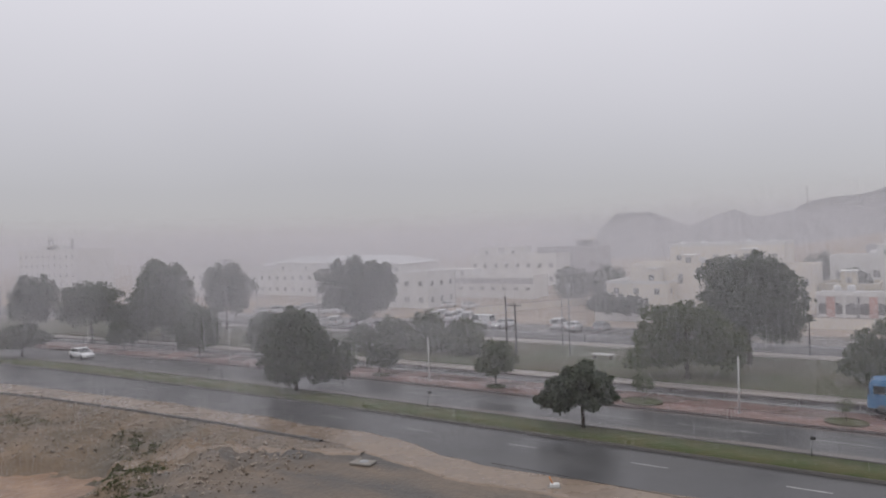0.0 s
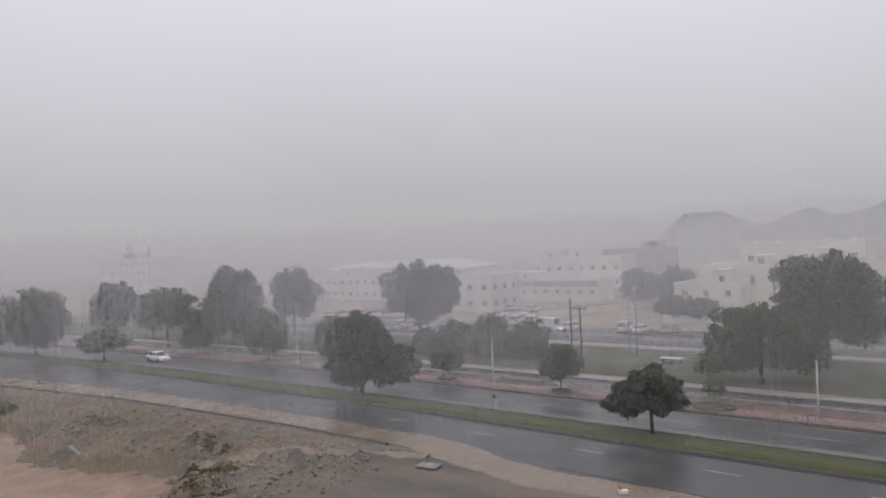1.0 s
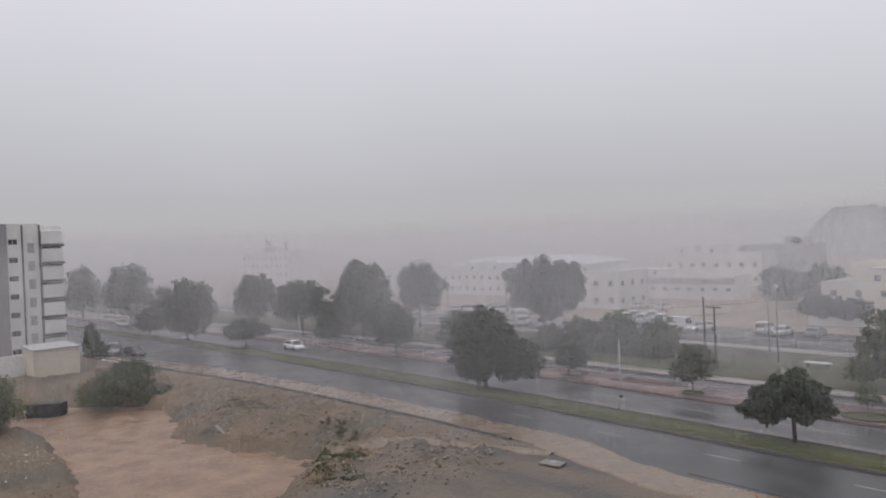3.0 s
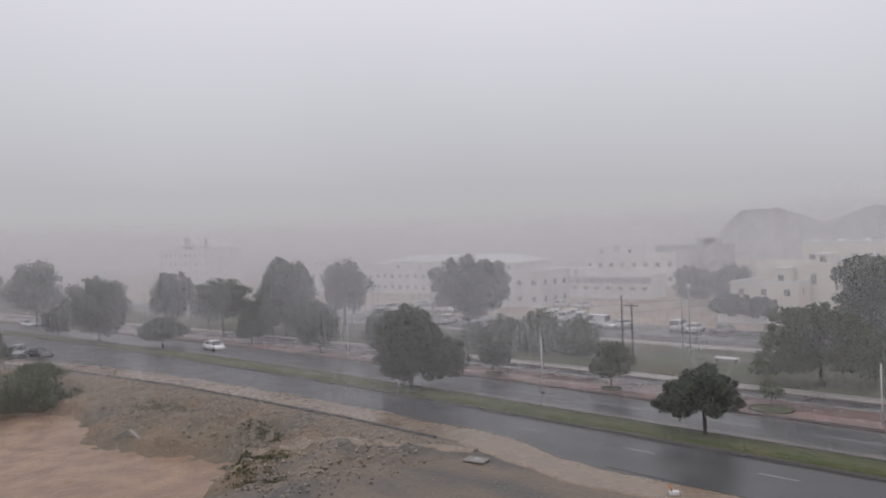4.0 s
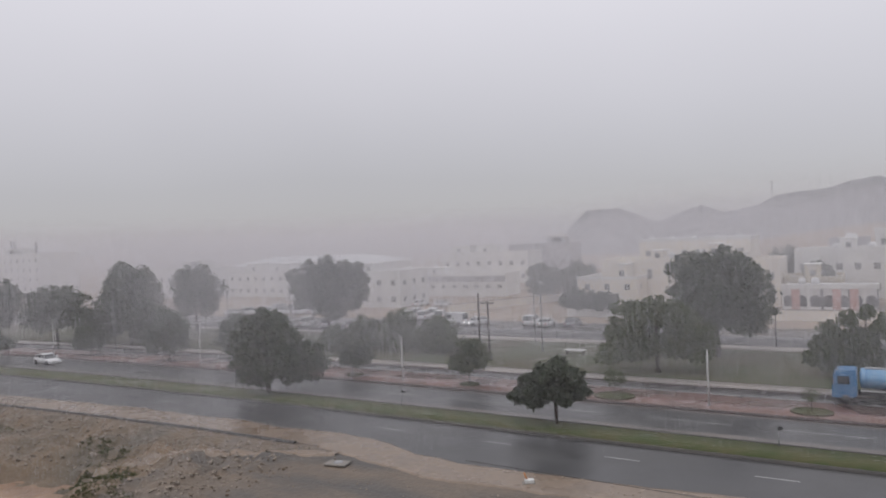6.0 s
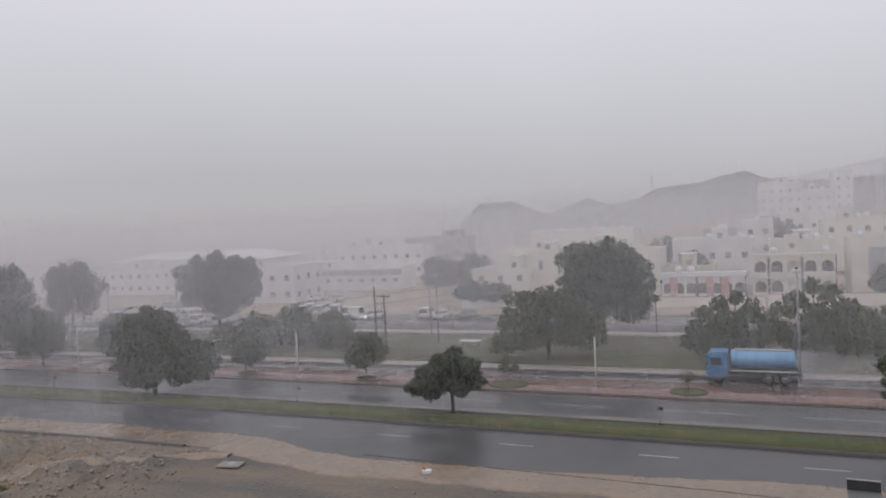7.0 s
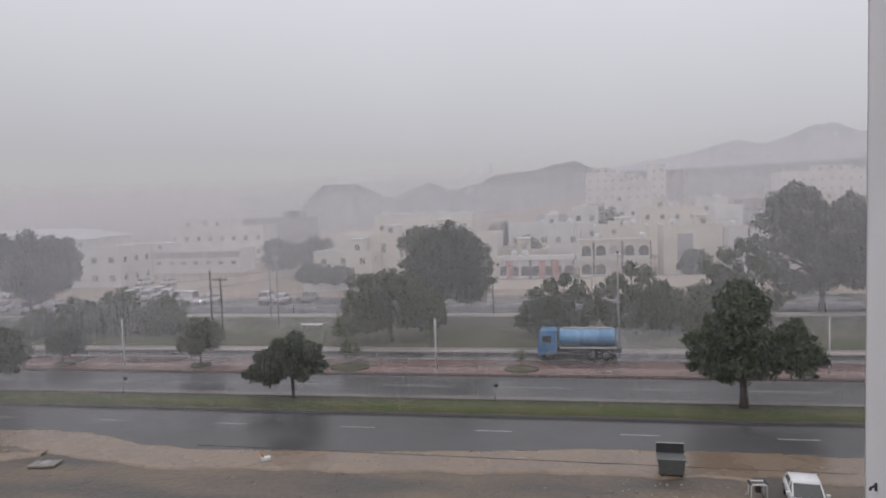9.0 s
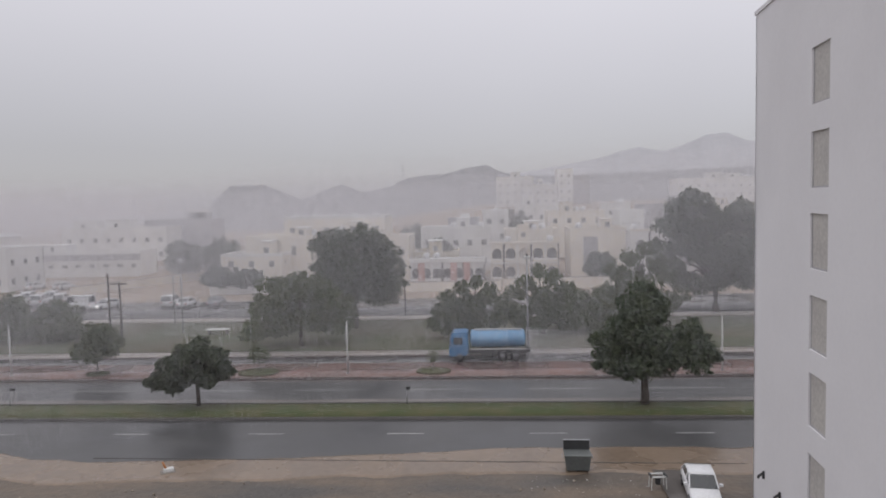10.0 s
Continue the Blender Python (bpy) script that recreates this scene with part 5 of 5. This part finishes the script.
def tanker():
    root = thing("tanker_truck", pose(-0.2, 65.55, 0.10, 0, 0, 180), "blue water tanker truck spraying along the wet road", "truck")
    cabb = part("cab", loft([[(x, -1.15 * w, z0), (x, 1.15 * w, z0), (x, 1.17 * w, z1 * 0.55), (x, 1.02 * w, z1), (x, -1.02 * w, z1), (x, -1.17 * w, z1 * 0.55)] for x, w, z0, z1 in ((1.85, 0.97, 0.75, 2.62), (2.0, 1, 0.6, 2.72), (3.25, 1, 0.5, 2.68), (3.5, 0.98, 0.5, 2.3), (3.62, 0.94, 0.5, 1.5))]), M_BLUE, root)
    part("windscreen", loft([[(x, -1.0, z0), (x, 1.0, z0), (x, 0.95, z1), (x, -0.95, z1)] for x, z0, z1 in ((3.44, 1.62, 1.63), (3.50, 1.62, 2.35), (3.60, 1.55, 1.60))]), M_GLASS, cabb)
    for s in (-1, 1):
        part("side_window", box(2.35, 3.2, s * 1.13 - 0.06, s * 1.13 + 0.06, 1.6, 2.25, 0.03), M_GLASS, cabb)
        part("mirror", box(3.45, 3.6, s * 1.32 - 0.1, s * 1.32 + 0.1, 1.6, 2.1, 0.03), M_DARK, cabb)
        part("headlight", box(3.55, 3.66, s * 0.8 - 0.18, s * 0.8 + 0.18, 0.7, 0.9, 0.03), M_LENS, cabb)
        part("marker_light", box(3.1, 3.25, s * 0.7 - 0.12, s * 0.7 + 0.12, 2.68, 2.78, 0.03), M_LENS, cabb)
        part("side_rail", box(-3.5, 1.6, s * 1.12 - 0.05, s * 1.12 + 0.05, 1.12, 1.22, 0.01), M_POLE, root)
    prof = [(math.cos(a) * 1.18, math.sin(a) * 0.80) for a in [2 * math.pi * i / 24 for i in range(24)]]
    tank = smooth(part("tank", loft([[(x, py * s, 1.98 + pz * s) for py, pz in prof] for x, s in ((-3.45, 0.72), (-3.36, 0.95), (-3.2, 1.0), (1.4, 1.0), (1.56, 0.95), (1.65, 0.72))]), M_BLUE2, root, "pale blue elliptical water tank"))
    for x in (-2.2, -0.4, 1.2):
        part("band", loft([[(xx, py * 1.012, 1.98 + pz * 1.012) for py, pz in prof] for xx in (x - 0.04, x + 0.04)]), M_BLUE, tank)
    part("walkway", box(-3.1, 1.3, -0.3, 0.3, 2.76, 2.84, 0.02), M_METAL, root)
    part("chassis", box(-3.6, 3.3, -0.45, 0.45, 0.6, 0.95, 0.03), M_DARK, root)
    part("toolbox", box(-0.8, 0.6, -1.1, 1.1, 0.55, 1.1, 0.04), M_DARK, root)
    part("rear_rack", box(-3.9, -3.5, -1.0, 1.0, 0.75, 1.15, 0.03), M_DARK, root)
    for x in (2.65, -1.3, -2.55):
        for s in (-1, 1):
            wheel(root, x, s * 0.98, 0.5, 0.34)
    return root


tanker()


# ---- things on the dirt and the paving ----
def planting_ring(x, y, r, label):
    root = thing("tree_pit", pose(x, y, 0.13), label, "tree pit", "tree pits in the paving")
    bm = bmesh.new()
    n = 20
    rings = []
    for rr, z in ((r, 0), (r, 0.14), (r * 0.86, 0.15), (r * 0.84, 0.05)):
        rings.append([bm.verts.new((rr * math.cos(2 * math.pi * i / n), rr * 0.8 * math.sin(2 * math.pi * i / n), z)) for i in range(n)])
    for a, b in zip(rings, rings[1:]):
        for i in range(n):
            bm.faces.new((a[i], a[(i + 1) % n], b[(i + 1) % n], b[i]))
    part("rim", bm, M_VERGE, root)
    bm = bmesh.new()
    bm.faces.new([bm.verts.new((r * 0.85 * math.cos(2 * math.pi * i / n), r * 0.68 * math.sin(2 * math.pi * i / n), 0.07)) for i in range(n)])
    part("soil", bm, M_GRASS, root)


for qx, qr in ((-35.4, 1.05), (-50.1, 1.1), (-20.6, 1.8), (-5.0, 1.5)):
    planting_ring(qx, 60.6, qr, "low ring of stones round a young tree")


def skip_bin():
    root = thing("rubbish_bin", pose(4.67, 38.4, 0.0, 0, 0, -2), "grey-green metal wheeled rubbish bin with its lid raised", "bin")
    part("body", loft([[(-0.62, -0.42, 0.12), (0.62, -0.42, 0.12), (0.62, 0.42, 0.12), (-0.62, 0.42, 0.12)], [(-0.70, -0.55, 0.95), (0.70, -0.55, 0.95), (0.70, 0.55, 0.95), (-0.70, 0.55, 0.95)]]), M_BIN, root)
    part("rim", box(-0.74, 0.74, -0.59, 0.59, 0.93, 1.0, 0.02), M_BIN, root)
    lid = part("lid", box(-0.72, 0.72, 0.45, 0.53, 0.98, 1.52, 0.03), M_DARK, root, "dark raised lid")
    part("lip", box(-0.72, 0.72, 0.43, 0.56, 1.51, 1.55, 0.01), M_METAL, lid)
    for s in (-1, 1):
        part("handle", tube([(s * 0.74, -0.3, 0.8), (s * 0.82, -0.3, 0.8), (s * 0.82, 0.3, 0.8), (s * 0.74, 0.3, 0.8)], [0.02] * 4, 6), M_METAL, root)
        for y in (-0.35, 0.35):
            smooth(part("castor", tube([(s * 0.5 - 0.03, y, 0.08), (s * 0.5 + 0.03, y, 0.08)], [0.08, 0.08], 12), M_TYRE, root))


skip_bin()


def table_frame():
    root = thing("folding_table", pose(8.45, 35.9, 0.0, 0, 0, 3), "pale metal folding table frame standing on the dirt", "table")
    for x in (-0.38, 0.38):
        for y in (-0.25, 0.25):
            part("leg", tube([(x, y, 0), (x * 0.93, y, 0.66)], [0.028, 0.028], 8), M_POLE, root)
    for y in (-0.25, 0.25):
        part("rail", box(-0.36, 0.36, y - 0.05, y + 0.05, 0.66, 0.72, 0.01), M_POLE, root)
    for x in (-0.38, 0.38):
        part("side_rail", box(x - 0.05, x + 0.05, -0.25, 0.25, 0.66, 0.76, 0.02), M_DARK, root)
    part("shelf", box(-0.12, 0.12, -0.15, 0.15, 0.25, 0.62, 0.02), M_DARK, root)


table_frame()


def stub_sign(x, y, h, label, lean=0.0):
    root = thing("marker_post", pose(x, y, 0.14, 0, lean, 0), label, "marker post", "marker posts in the median")
    smooth(part("post", tube([(0, 0, 0), (0, 0, h)], [0.05, 0.045], 8), M_METAL, root))
    part("head", box(-0.06, 0.26, -0.08, 0.08, h - 0.02, h + 0.2, 0.04), M_DARK, root, "dark floodlight head")


stub_sign(-6.2, 50.8, 1.1, "short dark floodlight post at the median's edge")
stub_sign(-36.8, 50.8, 1.2, "short leaning floodlight post at the median's edge", 8)
stub_sign(26.0, 50.8, 1.1, "short dark floodlight post at the median's edge")
stub_sign(-67.0, 50.6, 1.0, "short floodlight post in the hazy median")
slab = thing("manhole_slab", pose(-31.7, 36.1, -0.02, 0, 0, 12), "square concrete manhole cover on the dirt", "manhole cover")
part("slab", box(-0.8, 0.8, -0.5, 0.5, 0, 0.12, 0.03), M_CONC, slab)
smooth(part("cover", tube([(0.05, 0.05, 0.12), (0.05, 0.05, 0.145)], [0.32, 0.30], 20), M_METAL, slab, "round iron cover"))
blk = thing("broken_bollard", pose(-18.4, 38.0, 0.02, 0, 0, 30), "broken white and orange concrete bollard", "bollard")
part("block", box(-0.25, 0.3, -0.18, 0.18, 0, 0.24, 0.05), M_POLE, blk)
smooth(part("stump", tube([(-0.1, 0, 0.2), (-0.28, 0.05, 0.62)], [0.07, 0.05], 8), M_ORANGE, blk, "leaning striped stump"))
part("foot", box(-0.4, 0.4, -0.3, 0.3, -0.05, 0.05, 0.03), M_CONC, blk)
vb = thing("signboard", pose(-31.8, 79.9, 0.05), "pale flat board lying raised on the verge", "board")
part("board", box(-1.3, 1.3, -0.5, 0.5, 0.55, 0.65, 0.02), M_POLE, vb)
for s in (-1, 1):
    part("leg", box(s * 1.05 - 0.06, s * 1.05 + 0.06, -0.4, 0.4, 0, 0.55), M_CONC, vb)
culv = thing("culvert", pose(-65.3, 26.6, -2.7, 0, 0, 28), "broken concrete culvert mouth in the muddy bank", "culvert")
part("wing_wall", loft([[(-2.6, -0.2, 0), (-2.6, 0.2, 0), (-2.6, 0.2, 0.5), (-2.6, -0.2, 0.5)], [(0, -0.2, 0), (0, 0.2, 0), (0, 0.2, 1.7), (0, -0.2, 1.7)]]), M_CONC, culv)
part("wing_wall", loft([[(0.02, -0.2, 0), (0.02, 0.2, 0), (0.02, 0.2, 1.7), (0.02, -0.2, 1.7)], [(2.2, -0.9, 0), (2.2, -0.5, 0), (2.2, -0.5, 0.7), (2.2, -0.9, 0.7)]]), M_CONC, culv)
gate = thing("flood_box", pose(-91.2, 17.2, -2.7, 0, 0, 55), "dark rusty steel box standing in the flood water", "container")
part("body", box(-1.9, 1.9, -0.2, 1.6, 0, 1.7, 0.05), M_DARK, gate)
part("frame", box(-2.0, 2.0, -0.3, -0.21, 1.5, 1.75, 0.02), M_KERB, gate)
tree(-85.5, 9.4, 6.2, 10.0, 0.4, 70, "feathery green bush on the flooded bank", z=-1.6, kind="bush", count=8000, leaf=0.17, trunk=0.12, name="bush", material=M_LEAF3)
tree(-90.0, 25.4, 4.9, 11.5, 0.3, 71, "wide feathery green bush at the pool's edge", z=-2.3, kind="bush", count=8000, leaf=0.17, trunk=0.12, name="bush", material=M_LEAF3)
tree(-97.5, 28.5, 3.4, 6, 0.3, 72, "low feathery bush at the pool's edge", z=-1.2, kind="bush", count=3500, leaf=0.24, trunk=0.1, name="bush", material=M_LEAF3)
for k_, (tx, ty, th, tw) in enumerate(((-125.5, 30.5, 5.2, 2.6), (-127, 31.5, 5.6, 2.4), (-123.5, 31.0, 4.4, 3.2), (-120.5, 30.6, 3.2, 4.0))):
    tree(tx, ty, th, tw, 0.3, 80 + k_, "dark upright shrub beside the flats", z=-0.4, kind="cone", count=1500, leaf=0.26, trunk=0.08, name="shrub")
bar = thing("barrier_rail", pose(-112, 28.9, 0.0, 0, 0, 10), "low pale barrier beside the far kerb", "barrier")
part("rail", box(0, 11, -0.06, 0.06, 0.45, 0.6, 0.02), M_POLE, bar)
for i in range(6):
    part("post", box(i * 2.1 + 0.1, i * 2.1 + 0.22, -0.05, 0.05, 0, 0.45), M_METAL, bar)


# ---- stones, rubbish and scrub on the bank ----
def stones(name, count, region, size, material, label, seed):
    rng = np.random.default_rng(seed)
    V, F = [], []
    base = np.array([(1, 0, 0), (-1, 0, 0), (0, 1, 0), (0, -1, 0), (0, 0, 1), (0, 0, -1)], dtype=float)
    tris = np.array([(0, 2, 4), (2, 1, 4), (1, 3, 4), (3, 0, 4), (2, 0, 5), (1, 2, 5), (3, 1, 5), (0, 3, 5)])
    x = rng.uniform(region[0], region[1], count)
    y = rng.uniform(region[2], region[3], count)
    keep = (pool_distance(x, y) > 0.4) & (y < near_edge(x) - 0.3)
    x, y = x[keep], y[keep]
    z = land_full(x, y) - 0.04
    for i in range(len(x)):
        s = size * rng.uniform(0.35, 1.0) ** 2 * rng.uniform(0.6, 1.3, 3)
        a = rng.uniform(0, 6.283)
        c, sn = math.cos(a), math.sin(a)
        P = (base + rng.normal(0, 0.16, base.shape)) * s
        P = np.stack([P[:, 0] * c - P[:, 1] * sn + x[i], P[:, 0] * sn + P[:, 1] * c + y[i], P[:, 2] * 0.7 + z[i] + s[2] * 0.2], -1)
        F.append(tris + 6 * len(V))
        V.append(P)
    ob = arrays(name, np.concatenate(V), np.concatenate(F), material)
    return tagged(ob, label, "stones", kind="stuff")


stones("stones", 4200, (-84, -36, 24, 38.5), 0.17, M_STONE, "pale stones and rubble scattered on the muddy bank", 1)
stones("rubble", 2200, (-78, -34, 20, 36), 0.13, M_BANK, "brown clods and rubble on the muddy bank", 2)


def grass_patch(x, y, rx, ry, count, seed, label):
    """Tufts of short blades scattered over an oval of the bank."""
    rng = np.random.default_rng(seed)
    a, q = rng.uniform(0, 2 * np.pi, count), np.sqrt(rng.random(count))
    px, py = x + rx * q * np.cos(a) + 0.35 * rng.normal(size=count), y + ry * q * np.sin(a) + 0.35 * rng.normal(size=count)
    near = lumps(px, py, 1.1, 15) > -0.1
    px, py = px[near], py[near]
    n = len(px)
    root_ = np.stack([px, py, land_full(px, py) - 0.06], -1)
    t = rng.uniform(0, 2 * np.pi, n)
    side = np.stack([np.cos(t), np.sin(t), np.zeros(n)], -1) * rng.uniform(0.02, 0.045, n)[:, None]
    tip = root_ + np.stack([rng.normal(0, 0.1, n), rng.normal(0, 0.1, n), rng.uniform(0.07, 0.22, n)], -1)
    ob = arrays("grass_patch", np.stack([root_ - side, root_ + side, tip], 1).reshape(-1, 3), np.arange(n * 3).reshape(-1, 3), M_GRASS)
    tagged(ob, label, "grass", kind="stuff")


grass_patch(-48.5, 29.6, 3.8, 1.5, 5200, 90, "patch of low olive grass on the muddy bank")
grass_patch(-53.5, 33.0, 3.0, 1.0, 2200, 91, "thin low grass on the stony bank")
grass_patch(-44.0, 26.4, 3.2, 1.2, 2600, 92, "low olive grass beside the flood water")
grass_patch(-70.0, 31.5, 5.0, 1.4, 1800, 93, "sparse grass high on the muddy bank")
stones("stones", 500, (-40, 12, 24, 37.5), 0.10, M_STONE, "small stones on the wet dirt", 3)
stones("stones", 700, (-84, -52, 2, 17), 0.14, M_STONE, "stones and rubble on the low bank", 6)
stones("rubble", 700, (-84, -52, 2, 17), 0.14, M_BANK, "brown clods on the low bank", 7)
stones("rubbish", 110, (-75, -62, 7, 14), 0.13, M_POLE, "pale rubbish strewn along the low bank", 4)
stones("stones", 36, (2, 8, 35, 37.6), 0.06, M_POLE, "bits of pale litter near the bin", 5)


# ---- thin masts on the hills ----
for bearing, up, tall in ((-6.8, 1.9, 14), (-19.6, 1.6, 8), (-14.2, 0.7, 11)):
    mz = EYE + 600 * math.tan(radians(up)) - 2.5
    mast = thing("radio_mast", pose(600 * math.sin(radians(bearing)), 600 * math.cos(radians(bearing)), mz), "thin grey radio mast on the hilltop", "mast", "masts on the hills")
    part("shaft", tube([(0, 0, -4), (0, 0, tall)], [0.28, 0.16], 6), M_LGREY, mast)
    part("crossarm", box(-1.2, 1.2, -0.1, 0.1, tall - 2.0, tall - 1.7), M_LGREY, mast)


# ---- the rain: countless pale streaks standing in for haze, thicker at the far end of the road ----
def rain(name, az0, az1, up0, up1, r0, r1, dense, rng, label, fine=1.0, peak=0.0105):
    """Falling streaks that stand in for haze, between two bearings, two slopes and two distances; dense(bearing,
    distance, slope) is the share of light that a metre of rain takes.
    """
    w, l = 0.026e-3 * fine, 26e-3
    solid = radians(az1 - az0) * (math.sin(radians(up1)) - math.sin(radians(up0)))
    count = int(peak * (r1 - r0) * solid / (0.637 * w * l / 2))
    # evenly spread streaks: an additive sequence with three irrational steps
    even = (np.arange(count)[:, None] * np.array([0.8191725133961645, 0.6710436067037893, 0.5497004779019703]) + rng.random(3)) % 1.0
    az = az0 + (az1 - az0) * even[:, 0]
    slope = math.sin(radians(up0)) + (math.sin(radians(up1)) - math.sin(radians(up0))) * even[:, 1]
    r = r0 + (r1 - r0) * even[:, 2]
    z = EYE + r * slope
    keep = (z > 0.2) & (rng.random(count) < dense(az, r, slope) / peak)
    az, r, z = np.radians(az[keep]), r[keep], z[keep]
    n = len(az)
    c = np.stack([r * np.sin(az), r * np.cos(az), z], -1)
    turn = rng.uniform(0, 2 * np.pi, n)
    side = np.stack([np.cos(turn), np.sin(turn), np.zeros(n)], -1) * (w * r * rng.uniform(0.7, 1.3, n))[:, None]
    down = np.stack([np.full(n, 0.03), np.full(n, -0.01), np.full(n, -1.0)], -1) * (l * r * rng.uniform(0.6, 1.4, n))[:, None]
    # half of the streaks taper downwards, half upwards
    flip = np.where(rng.random(n) < 0.5, 1.0, -1.0)[:, None]
    V = np.stack([c - flip * down / 2 - side / 2, c - flip * down / 2 + side / 2, c + flip * down / 2], 1).reshape(-1, 3)
    ob = arrays(name, V, np.arange(n * 3).reshape(-1, 3), M_RAIN)
    return tagged(ob, label, "rain", kind="stuff")


def rain_haze(az, r, slope):
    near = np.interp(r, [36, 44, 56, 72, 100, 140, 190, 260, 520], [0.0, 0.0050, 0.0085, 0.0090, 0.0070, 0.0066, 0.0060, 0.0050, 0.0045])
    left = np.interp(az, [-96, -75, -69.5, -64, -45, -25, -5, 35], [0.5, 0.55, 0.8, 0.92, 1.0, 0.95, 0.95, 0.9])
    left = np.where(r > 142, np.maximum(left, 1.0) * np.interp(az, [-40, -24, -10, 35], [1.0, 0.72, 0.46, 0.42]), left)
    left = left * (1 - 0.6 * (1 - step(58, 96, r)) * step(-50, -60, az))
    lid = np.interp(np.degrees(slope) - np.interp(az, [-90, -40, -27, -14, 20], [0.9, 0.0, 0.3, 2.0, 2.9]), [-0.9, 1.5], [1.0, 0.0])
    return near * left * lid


# Far streaks added so that haze covers the ground's horizon.
def far_rain_haze(az, r, slope):
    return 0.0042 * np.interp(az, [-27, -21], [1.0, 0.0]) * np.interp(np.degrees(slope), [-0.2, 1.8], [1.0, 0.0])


rain_rng = np.random.default_rng(4)
rain("rain", -96, 30, -17.0, -6.3, 38, 136, rain_haze, rain_rng, "fine rain streaks standing in for haze over the road")
rain("rain", -96, 30, -6.3, 1.6, 38, 136, rain_haze, rain_rng, "fine rain streaks standing in for haze over the verge")
rain("rain", -88, -27, -6.3, 2.0, 136, 330, rain_haze, rain_rng, "dense rain streaks standing in for haze over the far town")
rain("rain", -27, 30, -6.3, 4.4, 136, 330, rain_haze, rain_rng, "rain streaks standing in for haze over the villas and the hillside")
rain("rain", -88, -21, -2.2, 1.8, 330, 880, far_rain_haze, rain_rng, "thick far rain streaks standing in for the haze that hides the horizon", 1.6)


# ---- the spray thrown up behind the tanker ----
spray_n = 60000
sx = 3.4 + 13 * rain_rng.random(spray_n) ** 1.6
sz = 0.15 + (2.7 - 0.06 * (sx - 3.4)) * rain_rng.random(spray_n) ** 1.5
sy = 65.7 + rain_rng.normal(0, 0.8, spray_n)
sc = np.stack([sx, sy, sz], -1)
s1, s2 = rain_rng.normal(0, 0.018, (spray_n, 3)), rain_rng.normal(0, 0.018, (spray_n, 3))
spray = arrays("road_spray", np.stack([sc, sc + s1, sc + s2], 1).reshape(-1, 3), np.arange(spray_n * 3).reshape(-1, 3), M_RAIN)
tagged(spray, "white water spray behind the tanker truck", "spray", kind="stuff")
